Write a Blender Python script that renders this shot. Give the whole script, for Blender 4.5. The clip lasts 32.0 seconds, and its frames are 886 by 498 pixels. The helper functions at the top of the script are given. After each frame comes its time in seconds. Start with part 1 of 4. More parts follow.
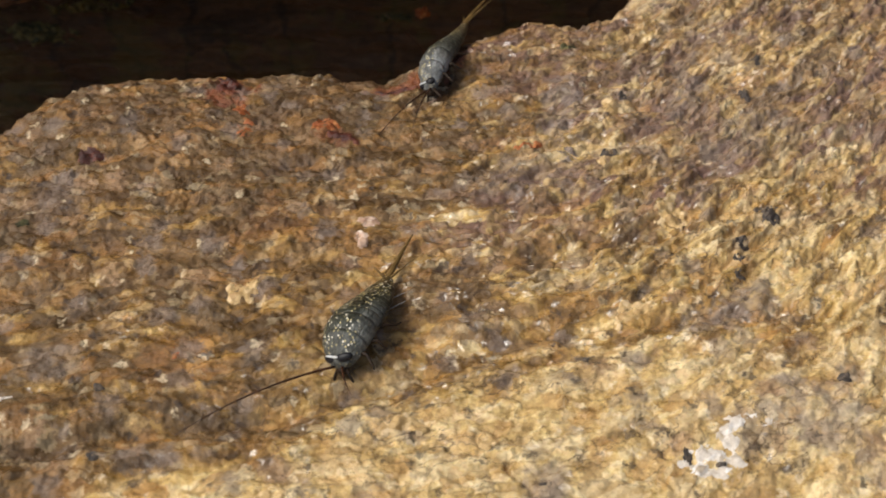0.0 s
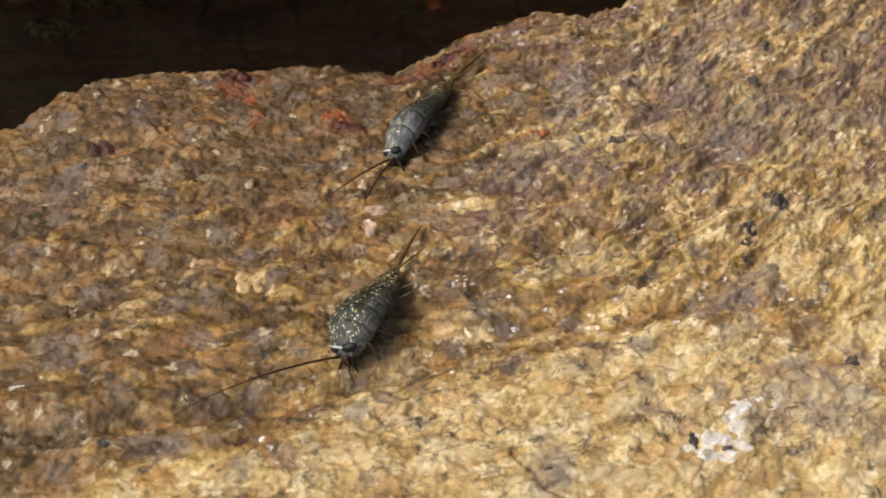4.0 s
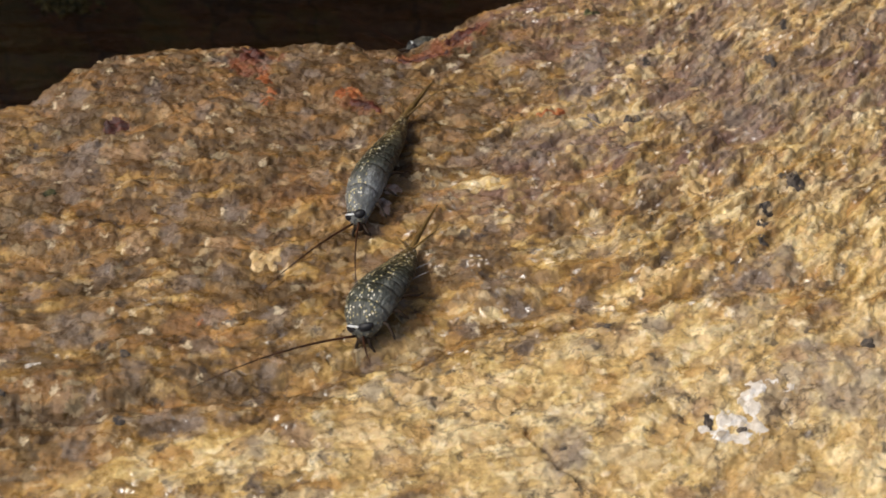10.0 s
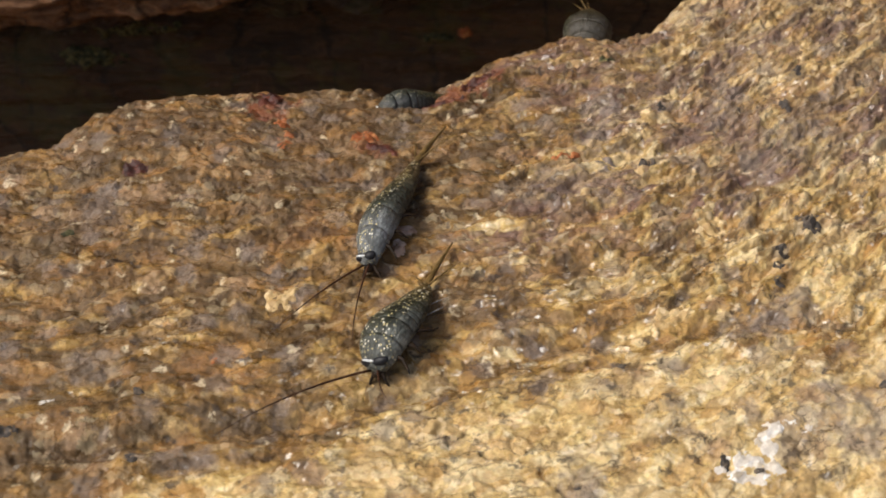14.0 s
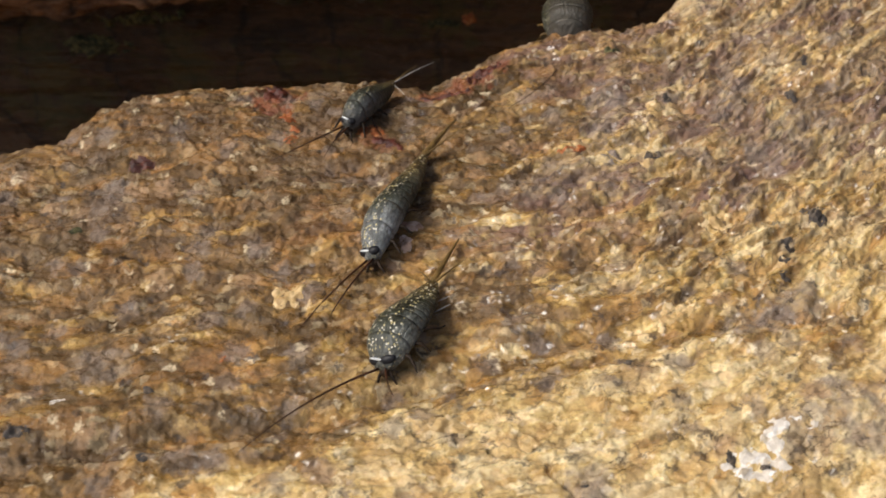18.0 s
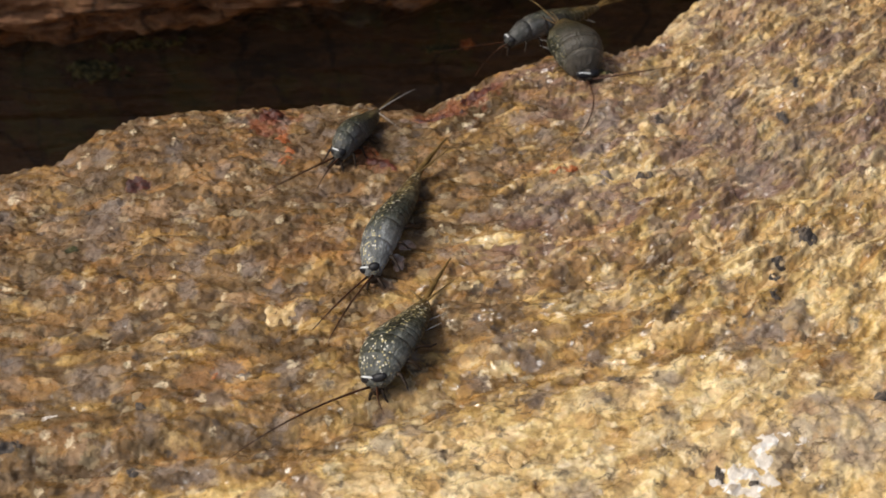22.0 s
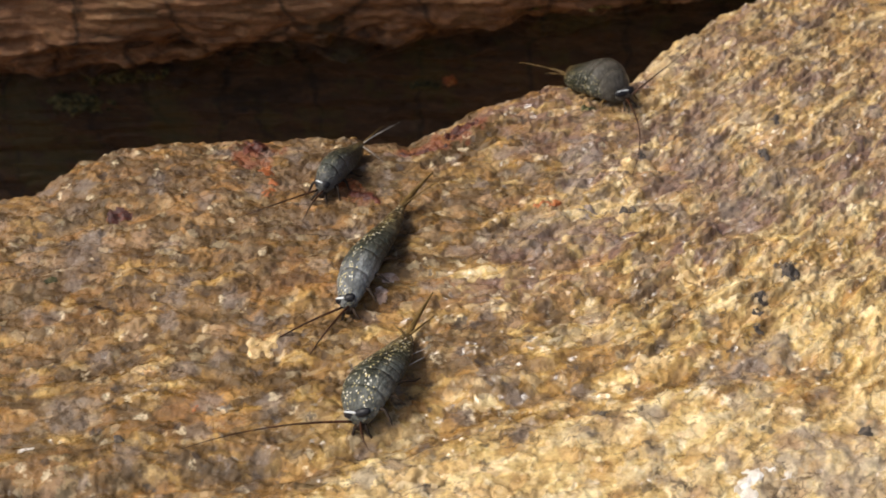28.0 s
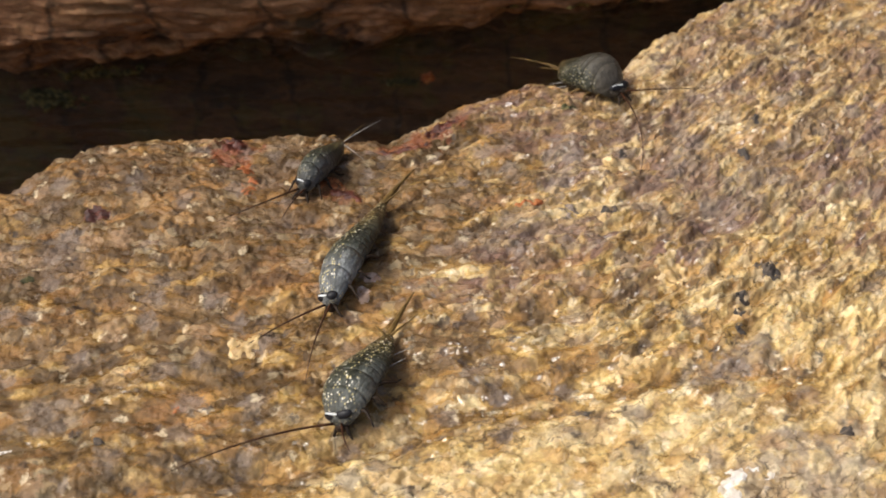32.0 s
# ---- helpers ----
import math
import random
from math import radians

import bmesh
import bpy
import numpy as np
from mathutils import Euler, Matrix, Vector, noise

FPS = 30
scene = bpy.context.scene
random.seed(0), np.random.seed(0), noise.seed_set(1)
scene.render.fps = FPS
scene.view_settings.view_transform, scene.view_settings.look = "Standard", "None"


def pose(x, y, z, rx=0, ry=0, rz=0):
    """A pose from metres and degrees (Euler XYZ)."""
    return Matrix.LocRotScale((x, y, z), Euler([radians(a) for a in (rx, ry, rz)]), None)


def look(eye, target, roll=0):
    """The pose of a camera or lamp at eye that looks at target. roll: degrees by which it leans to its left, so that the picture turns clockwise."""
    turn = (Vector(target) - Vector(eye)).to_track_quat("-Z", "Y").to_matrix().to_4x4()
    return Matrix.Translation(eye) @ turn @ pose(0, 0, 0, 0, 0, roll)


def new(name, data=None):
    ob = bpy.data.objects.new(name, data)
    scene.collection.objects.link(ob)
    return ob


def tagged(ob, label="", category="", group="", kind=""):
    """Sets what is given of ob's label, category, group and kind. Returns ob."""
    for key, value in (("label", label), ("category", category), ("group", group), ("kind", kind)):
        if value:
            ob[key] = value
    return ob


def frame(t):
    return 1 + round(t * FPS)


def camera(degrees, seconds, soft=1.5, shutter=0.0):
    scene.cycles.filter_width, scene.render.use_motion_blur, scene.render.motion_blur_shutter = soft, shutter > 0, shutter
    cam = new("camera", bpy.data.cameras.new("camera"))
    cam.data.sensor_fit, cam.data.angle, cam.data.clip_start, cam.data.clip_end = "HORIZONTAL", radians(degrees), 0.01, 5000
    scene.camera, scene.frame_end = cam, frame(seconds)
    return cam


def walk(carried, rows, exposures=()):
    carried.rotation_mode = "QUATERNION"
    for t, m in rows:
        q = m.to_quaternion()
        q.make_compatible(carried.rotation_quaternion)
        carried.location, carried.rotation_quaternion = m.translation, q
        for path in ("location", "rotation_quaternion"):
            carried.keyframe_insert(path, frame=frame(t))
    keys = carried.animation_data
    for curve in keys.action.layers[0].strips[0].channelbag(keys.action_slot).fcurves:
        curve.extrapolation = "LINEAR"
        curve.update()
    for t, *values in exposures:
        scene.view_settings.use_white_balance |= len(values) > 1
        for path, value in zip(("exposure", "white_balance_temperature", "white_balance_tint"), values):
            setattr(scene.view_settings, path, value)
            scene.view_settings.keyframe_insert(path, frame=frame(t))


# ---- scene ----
MM = 0.001


def mm_pose(x, y, z, rx=0, ry=0, rz=0):
    """A pose from millimetres and degrees."""
    return pose(x * MM, y * MM, z * MM, rx, ry, rz)


# ---- camera ----
cam = camera(45, 32.0, soft=1.7)
cam.data.dof.use_dof, cam.data.dof.focus_distance, cam.data.dof.aperture_fstop = True, 0.090, 88.0
walk(cam, [
    (0, mm_pose(-0.98, -64.49, 59.23, 48.98, -1.93, -1.14)),
    (0.5, mm_pose(-0.99, -64.61, 59.20, 48.54, -1.84, -1.08)),
    (1, mm_pose(-0.21, -64.68, 59.18, 48.24, -1.76, -0.83)),
    (1.5, mm_pose(-0.49, -65.03, 58.93, 48.28, -1.67, -0.91)),
    (2, mm_pose(-0.72, -65.03, 59.11, 48.31, -1.58, -0.99)),
    (2.5, mm_pose(0.10, -65.52, 58.77, 48.85, -0.73, -0.68)),
    (3, mm_pose(0.41, -65.69, 58.77, 49.17, -0.45, -0.47)),
    (3.5, mm_pose(0.13, -65.16, 59.16, 48.62, -0.82, -0.66)),
    (5.5, mm_pose(0.20, -65.48, 58.86, 49.03, -0.37, -0.32)),
    (6, mm_pose(0.02, -65.32, 58.96, 48.64, -0.28, 0.01)),
    (6.5, mm_pose(-0.23, -65.13, 59.02, 48.16, -0.40, 0.13)),
    (7, mm_pose(-0.40, -65.35, 58.92, 48.68, -0.72, -0.32)),
    (7.5, mm_pose(0.18, -65.62, 58.91, 48.68, -0.42, -0.36)),
    (8, mm_pose(0.21, -65.60, 58.89, 48.31, -0.19, -0.23)),
    (8.5, mm_pose(0.04, -65.20, 59.00, 47.75, -0.17, -0.10)),
    (9, mm_pose(0.11, -65.52, 58.91, 48.05, 0.05, 0.07)),
    (9.5, mm_pose(0.65, -65.84, 58.88, 48.09, 0.20, 0.22)),
    (10, mm_pose(-0.36, -64.87, 59.23, 47.37, -0.71, -0.12)),
    (10.5, mm_pose(-0.95, -64.05, 59.51, 47.43, -1.17, -0.19)),
    (11, mm_pose(-1.03, -64.06, 59.36, 47.52, -1.19, -0.01)),
    (11.5, mm_pose(-0.88, -64.27, 59.07, 47.67, -0.84, 0.31)),
    (12, mm_pose(-1.07, -64.11, 59.27, 47.42, -0.93, 0.22)),
    (12.5, mm_pose(-1.07, -64.43, 59.13, 48.06, -0.76, 0.38)),
    (13, mm_pose(-0.41, -64.87, 59.09, 49.14, -0.52, 0.47)),
    (13.5, mm_pose(-0.57, -64.86, 59.20, 49.30, -0.67, 0.14)),
    (14, mm_pose(0.11, -65.82, 58.22, 50.44, -0.13, 0.80)),
    (14.5, mm_pose(0.80, -65.90, 58.69, 50.04, 0.77, 1.08)),
    (16.5, mm_pose(0.99, -66.11, 58.95, 50.54, 0.96, 1.13)),
    (17, mm_pose(0.83, -66.02, 59.32, 50.57, 0.86, 0.98)),
    (17.5, mm_pose(0.12, -65.25, 59.29, 49.80, 0.45, 0.81)),
    (18, mm_pose(-0.04, -65.09, 59.53, 49.28, 0.29, 0.78)),
    (18.5, mm_pose(-0.08, -64.69, 59.72, 48.56, 0.05, 0.92)),
    (19, mm_pose(-0.64, -64.27, 59.85, 48.49, -0.78, 0.51)),
    (19.5, mm_pose(-0.76, -64.04, 59.85, 48.76, -0.86, 0.18)),
    (20, mm_pose(-0.43, -64.64, 59.33, 49.35, -0.33, 0.71)),
    (20.5, mm_pose(-0.05, -64.90, 59.51, 49.47, 0.25, 1.00)),
    (21, mm_pose(0.06, -65.43, 59.38, 50.05, 0.56, 1.08)),
    (21.5, mm_pose(0.72, -66.07, 59.25, 50.51, 0.79, 1.09)),
    (22, mm_pose(1.09, -66.08, 59.35, 50.77, 0.48, 0.98)),
    (22.5, mm_pose(-0.04, -66.24, 58.79, 51.52, 0.17, 0.57)),
    (23, mm_pose(0.43, -65.70, 59.10, 51.12, 0.26, 0.95)),
    (23.5, mm_pose(0.67, -65.82, 58.95, 51.17, 0.59, 1.40)),
    (24, mm_pose(0.58, -66.11, 58.98, 50.97, 0.95, 1.35)),
    (24.5, mm_pose(0.77, -66.11, 59.14, 50.97, 1.03, 1.62)),
    (25, mm_pose(0.82, -66.39, 59.10, 51.27, 0.82, 1.34)),
    (25.5, mm_pose(0.72, -66.21, 59.14, 51.47, 0.27, 0.96)),
    (27.5, mm_pose(0.24, -65.67, 58.94, 51.86, -0.73, 0.33)),
    (28, mm_pose(0.67, -66.14, 58.76, 52.84, -0.52, 0.33)),
    (28.5, mm_pose(0.84, -66.32, 58.62, 53.29, -0.45, 0.08)),
    (29, mm_pose(0.73, -66.43, 58.57, 53.04, -0.47, 0.19)),
    (29.5, mm_pose(0.96, -66.17, 58.48, 52.71, -0.31, 0.38)),
    (30, mm_pose(0.92, -66.23, 58.54, 52.77, 0.04, 0.60)),
    (30.5, mm_pose(0.92, -66.52, 58.77, 52.76, 0.10, 0.65)),
    (31, mm_pose(0.73, -66.45, 58.87, 52.88, -0.75, -0.11)),
    (31.5, mm_pose(0.47, -65.86, 58.91, 53.04, -1.33, -0.76)),
    (32, mm_pose(-0.15, -65.57, 58.79, 52.60, -1.44, -0.80)),
], [(0, 0.04), (8, 0.04), (12.5, 0.02), (14, 0.15), (17, 0.17), (25, 0.17), (28, 0.36), (32, 0.41)])

# ---- light: an overcast sky, brightest high over the open side ----
world = bpy.data.worlds.new("world")
scene.world = world
world.use_nodes = True
wn, wl = world.node_tree.nodes, world.node_tree.links
sky = wn.new("ShaderNodeTexSky")
sky.sky_type, sky.sun_disc = "NISHITA", False
sky.air_density, sky.dust_density, sky.ozone_density = 0.8, 5.0, 0.6
sky.sun_elevation, sky.sun_rotation = radians(50), radians(-104)
wl.new(sky.outputs[0], wn["Background"].inputs[0])
wn["Background"].inputs[1].default_value = 0.098
sun = new("sun", bpy.data.lights.new("sun", "SUN"))
sun.data.energy, sun.data.angle, sun.data.color = 3.0, radians(20), (1.0, 0.965, 0.915)
sun.matrix_world = look((-0.62, -0.15, 0.77), (0, 0, 0))
scene.view_settings.exposure = 0.0


# ---- noise on arrays ----
rng = np.random.default_rng(7)
PERM = rng.permutation(512)
ANG = rng.random(512) * 2 * np.pi
GX, GY = np.cos(ANG), np.sin(ANG)
RX, RY, RV = rng.random(512), rng.random(512), rng.random(512)


def perlin(x, y, seed=0):
    xi, yi = np.floor(x).astype(int), np.floor(y).astype(int)
    xf, yf = x - xi, y - yi
    u, v = xf * xf * xf * (xf * (xf * 6 - 15) + 10), yf * yf * yf * (yf * (yf * 6 - 15) + 10)

    def corner(dx, dy):
        h = PERM[(PERM[(xi + dx + seed * 37) % 512] + yi + dy) % 512]
        return GX[h] * (xf - dx) + GY[h] * (yf - dy)
    a, b = corner(0, 0), corner(1, 0)
    c, d = corner(0, 1), corner(1, 1)
    lo, hi = a + u * (b - a), c + u * (d - c)
    return (lo + v * (hi - lo)) * 1.41


def fbm(x, y, octaves=4, seed=0, gain=0.5):
    s, amp = 0.0, 1.0
    for k in range(octaves):
        s = s + amp * perlin(x * 2 ** k + 13.7 * k, y * 2 ** k - 7.1 * k, seed + k)
        amp *= gain
    return s


def worley(x, y, seed=0):
    """Distance to the two nearest of scattered centres, and the nearest one's random number."""
    xi, yi = np.floor(x).astype(int), np.floor(y).astype(int)
    f1, f2, rid = np.full(x.shape, 9.0), np.full(x.shape, 9.0), np.zeros(x.shape)
    for dx in (-1, 0, 1):
        for dy in (-1, 0, 1):
            h = PERM[(PERM[(xi + dx + seed * 17) % 512] + yi + dy) % 512]
            d = np.hypot(xi + dx + 0.1 + 0.8 * RX[h] - x, yi + dy + 0.1 + 0.8 * RY[h] - y)
            near = d < f1
            f2 = np.where(near, f1, np.minimum(f2, d))
            rid = np.where(near, RV[h], rid)
            f1 = np.where(near, d, f1)
    return f1, f2, rid


def smooth(a, b, x):
    t = np.clip((x - a) / (b - a), 0, 1)
    return t * t * (3 - 2 * t)


# ---- materials ----
def material(name, rough=0.5, spec=0.5):
    m = bpy.data.materials.new(name)
    m.use_nodes = True
    b = m.node_tree.nodes["Principled BSDF"]
    b.inputs["Roughness"].default_value = rough
    b.inputs["Specular IOR Level"].default_value = spec
    return m, m.node_tree.nodes, m.node_tree.links, b


class Nodes:
    """Short calls for the nodes of one material; sizes in millimetres."""

    def __init__(self, m):
        self.n, self.l = m.node_tree.nodes, m.node_tree.links
        tc = self.n.new("ShaderNodeTexCoord")
        self.co, self.normal = self.vmath("MULTIPLY", tc.outputs["Object"], (1000, 1000, 1000)), tc.outputs["Normal"]

    def put(self, socket, value):
        if hasattr(value, "links") or hasattr(value, "is_linked"):
            self.l.new(value, socket)
        else:
            socket.default_value = value

    def vmath(self, op, a, b):
        q = self.n.new("ShaderNodeVectorMath")
        q.operation = op
        self.put(q.inputs[0], a), self.put(q.inputs[1], b)
        return q.outputs[0]

    def math(self, op, a, b=0.0, c=0.0):
        q = self.n.new("ShaderNodeMath")
        q.operation = op
        self.put(q.inputs[0], a), self.put(q.inputs[1], b), self.put(q.inputs[2], c)
        return q.outputs[0]

    def mapped(self, co, scale=(1, 1, 1), turn=0.0):
        q = self.n.new("ShaderNodeMapping")
        q.inputs["Scale"].default_value = scale
        q.inputs["Rotation"].default_value = (0, 0, radians(turn))
        self.l.new(co, q.inputs["Vector"])
        return q.outputs[0]

    def noise(self, scale, detail=4, rough=0.55, co=None, distortion=0.0, out=0):
        q = self.n.new("ShaderNodeTexNoise")
        q.inputs["Scale"].default_value, q.inputs["Detail"].default_value = scale, detail
        q.inputs["Roughness"].default_value, q.inputs["Distortion"].default_value = rough, distortion
        self.l.new(co or self.co, q.inputs["Vector"])
        return q.outputs[out]

    def cells(self, scale, co=None, feature="F1", randomness=1.0):
        q = self.n.new("ShaderNodeTexVoronoi")
        q.feature = feature
        q.inputs["Scale"].default_value, q.inputs["Randomness"].default_value = scale, randomness
        self.l.new(co or self.co, q.inputs["Vector"])
        return q

    def step(self, x, a, b, lo=0.0, hi=1.0):
        q = self.n.new("ShaderNodeMapRange")
        q.interpolation_type = "SMOOTHSTEP"
        self.put(q.inputs[0], x)
        for k, v in enumerate((a, b, lo, hi)):
            q.inputs[k + 1].default_value = v
        return q.outputs[0]

    def mix(self, f, a, b, mode="MIX"):
        q = self.n.new("ShaderNodeMix")
        q.data_type, q.blend_type = "RGBA", mode
        self.put(q.inputs[0], f)
        self.put(q.inputs[6], a if not isinstance(a, tuple) else (*a, 1))
        self.put(q.inputs[7], b if not isinstance(b, tuple) else (*b, 1))
        return q.outputs[2]

    def ramp(self, x, stops):
        q = self.n.new("ShaderNodeValToRGB")
        while len(q.color_ramp.elements) < len(stops):
            q.color_ramp.elements.new(0.5)
        for e, (p, c) in zip(q.color_ramp.elements, stops):
            e.position, e.color = p, (*c, 1)
        self.l.new(x, q.inputs[0])
        return q.outputs[0]

    def join(self, x, y):
        q = self.n.new("ShaderNodeCombineXYZ")
        self.put(q.inputs[0], x), self.put(q.inputs[1], y)
        return q.outputs[0]

    def attr(self, name):
        q = self.n.new("ShaderNodeAttribute")
        q.attribute_name = name
        return q.outputs["Fac"]

    def channel(self, c, k):
        q = self.n.new("ShaderNodeSeparateColor")
        self.l.new(c, q.inputs[0])
        return q.outputs[k]

    def bump(self, height, distance, strength=1.0, normal=None):
        q = self.n.new("ShaderNodeBump")
        q.inputs["Distance"].default_value, q.inputs["Strength"].default_value = distance * MM, strength
        self.l.new(height, q.inputs["Height"])
        if normal:
            self.l.new(normal, q.inputs["Normal"])
        return q.outputs[0]


def granite():
    """Ochre-stained, coarse-grained foliated stone, wet."""
    m, n, l, b = material("ochre_stone", 0.35, 0.38)
    g = Nodes(m)
    vein, tone, rust, grey, mauve = g.attr("vein"), g.math("MULTIPLY_ADD", g.attr("tone"), 2.0, -0.6), g.attr("rust"), g.attr("grey"), g.attr("mauve")
    rag = g.vmath("MULTIPLY", g.vmath("SUBTRACT", g.noise(1.1, 5, 0.68, out=1), (0.5, 0.5, 0.5)), (2.6, 2.6, 2.6))
    flow = g.vmath("MULTIPLY", g.vmath("SUBTRACT", g.join(g.attr("along"), g.attr("across")), (0.5, 0.5, 0.0)), (1000, 1000, 0))
    lay = g.vmath("ADD", flow, g.vmath("MULTIPLY", rag, (0.55, 0.55, 0.0)))
    rag = g.vmath("ADD", g.co, rag)
    leaf = g.mapped(lay, (0.34, 1.0, 1.0))
    mid, fine = g.cells(0.72, g.mapped(lay, (0.62, 1.2, 1.0))), g.cells(1.7, g.mapped(lay, (0.6, 1.15, 1.0)))
    rb, (rm, rf) = g.attr("grain"), (g.channel(c.outputs["Color"], 0) for c in (mid, fine))
    streak = g.noise(0.62, 7, 0.66, co=leaf)
    mixd = g.math("ADD", g.math("MULTIPLY", rb, 0.26), g.math("ADD", g.math("MULTIPLY", rm, 0.22), g.math("MULTIPLY", rf, 0.13)))
    mixd = g.math("ADD", mixd, g.step(streak, 0.26, 0.74, 0.0, 0.46))
    mixd = g.math("ADD", mixd, g.math("MULTIPLY", g.math("SUBTRACT", tone, 0.5), 0.42))
    base = g.ramp(mixd, [(0.16, (0.080, 0.043, 0.012)), (0.36, (0.226, 0.122, 0.030)), (0.54, (0.415, 0.254, 0.073)),
                         (0.70, (0.615, 0.420, 0.146)), (0.92, (0.87, 0.70, 0.39))])
    # grains of other minerals: violet-grey, honey and cream
    hue, hue2 = g.channel(mid.outputs["Color"], 1), g.channel(fine.outputs["Color"], 2)
    base = g.mix(g.step(hue, 0.80, 0.85, 0, 0.42), base, (0.31, 0.205, 0.108))
    base = g.mix(g.step(hue, 0.18, 0.12, 0, 0.36), base, (0.47, 0.235, 0.075))
    base = g.mix(g.math("MULTIPLY", g.step(hue2, 0.86, 0.90, 0, 0.45), g.step(tone, 0.1, 0.6, 0.45, 1.0)), base, (0.86, 0.71, 0.43))
    # the pale stone is more even
    base = g.mix(g.step(tone, 0.5, 0.95, 0, 0.26), base, (0.60, 0.445, 0.230))
    # broad stains
    st = g.noise(0.11, 5, 0.6)
    base = g.mix(g.step(st, 0.50, 0.72, 0, 0.28), base, (0.44, 0.230, 0.070))
    st2 = g.noise(0.30, 6, 0.66, co=g.mapped(lay, (0.5, 1.0, 1.0)))
    base = g.mix(g.math("MULTIPLY", g.step(st2, 0.52, 0.62, 0, 0.80), g.step(tone, 0.95, 0.5, 0.35, 1.0)), base, (0.105, 0.065, 0.026))
    base = g.mix(g.math("MULTIPLY", vein, g.step(g.math("ADD", g.math("MULTIPLY", rm, 0.4), g.math("MULTIPLY", streak, 0.6)), 0.25, 0.70, 0.90, 0.25)), base, (0.118, 0.070, 0.030))
    base = g.mix(g.math("MULTIPLY", mauve, g.step(g.math("ADD", g.math("MULTIPLY", rm, 0.5), g.math("MULTIPLY", rb, 0.5)), 0.78, 0.25, 0.18, 0.90)), base, (0.185, 0.102, 0.072))
    base = g.mix(g.math("MULTIPLY", grey, g.step(g.noise(0.8, 4), 0.35, 0.6, 0.25, 0.70)), base, (0.265, 0.212, 0.172))
    base = g.mix(g.math("MULTIPLY", rust, 0.7), base, (0.21, 0.055, 0.022))
    # violet-grey feldspar, a few millimetres across
    fs = g.cells(0.42, rag)
    base = g.mix(g.math("MULTIPLY", g.step(g.channel(fs.outputs["Color"], 0), 0.70, 0.76), g.step(fs.outputs["Distance"], 0.66, 0.30, 0, 0.62)), base, (0.215, 0.165, 0.130))
    base = g.mix(g.math("MULTIPLY", g.step(g.channel(fs.outputs["Color"], 1), 0.74, 0.82), g.step(fs.outputs["Distance"], 0.75, 0.25, 0, 0.34)), base, (0.49, 0.260, 0.082))
    # pale quartz grains and dark mica flecks, ragged
    q = g.cells(0.9, rag)
    base = g.mix(g.math("MULTIPLY", g.step(g.channel(q.outputs["Color"], 1), 0.90, 0.93), g.step(q.outputs["Distance"], 0.55, 0.20, 0, 0.6)), base, (0.84, 0.70, 0.46))
    k = g.cells(0.8, rag)
    base = g.mix(g.math("MULTIPLY", g.step(g.channel(k.outputs["Color"], 2), 0.88, 0.91), g.step(k.outputs["Distance"], 0.46, 0.2, 0, 0.75)), base, (0.050, 0.038, 0.032))
    # hairline fissures along the foliation
    fiss = g.math("ABSOLUTE", g.math("SUBTRACT", g.noise(0.42, 4, 0.5, co=leaf), 0.5))
    base = g.mix(g.math("MULTIPLY", g.step(fiss, 0.014, 0.002), g.step(g.noise(0.22, 3), 0.44, 0.56, 0, 0.72)), base, (0.060, 0.034, 0.016))
    # dirt in the joints between crystals
    gap = g.cells(0.72, g.mapped(lay, (0.62, 1.2, 1.0)), "DISTANCE_TO_EDGE").outputs["Distance"]
    base = g.mix(g.math("MULTIPLY", g.step(gap, 0.07, 0.0), g.step(g.noise(0.5, 3), 0.45, 0.62, 0.0, 0.65)), base, (0.105, 0.058, 0.022))
    tint = g.noise(2.6, 4, 0.6)
    base = g.mix(0.42, base, g.ramp(tint, [(0.3, (0.28, 0.28, 0.28)), (0.7, (0.74, 0.74, 0.74))]), "OVERLAY")
    l.new(base, b.inputs["Base Color"])
    l.new(g.step(g.math("ADD", g.math("MULTIPLY", rf, 0.5), g.math("MULTIPLY", g.noise(1.2, 3), 0.5)), 0.25, 0.75, 0.24, 0.55), b.inputs["Roughness"])
    h = g.math("ADD", g.math("MULTIPLY", rm, 0.35), g.math("ADD", g.math("MULTIPLY", rf, 0.25), g.math("MULTIPLY", g.noise(2.4, 4, 0.6), 0.7)))
    h = g.math("ADD", h, g.math("MULTIPLY", streak, 1.6))
    l.new(g.bump(h, 0.30, 0.9), b.inputs["Normal"])
    # a thin film of water over the grains
    b.inputs["Coat Roughness"].default_value = 0.20
    l.new(g.math("MULTIPLY", g.step(g.noise(0.35, 3), 0.35, 0.62, 0.15, 0.75), g.math("MULTIPLY", g.step(tone, -0.1, 0.35, 0.12, 1.0), g.step(tone, 0.55, 0.95, 1.0, 0.4))), b.inputs["Coat Weight"])
    facet = g.cells(2.3, g.mapped(lay, (0.6, 1.25, 1.0)))
    tilt = g.vmath("MULTIPLY", g.vmath("SUBTRACT", facet.outputs["Color"], (0.5, 0.5, 0.5)), (1.7, 1.7, 0.0))
    l.new(g.vmath("NORMALIZE", g.vmath("ADD", g.normal, tilt), (0, 0, 0)), b.inputs["Coat Normal"])
    return m


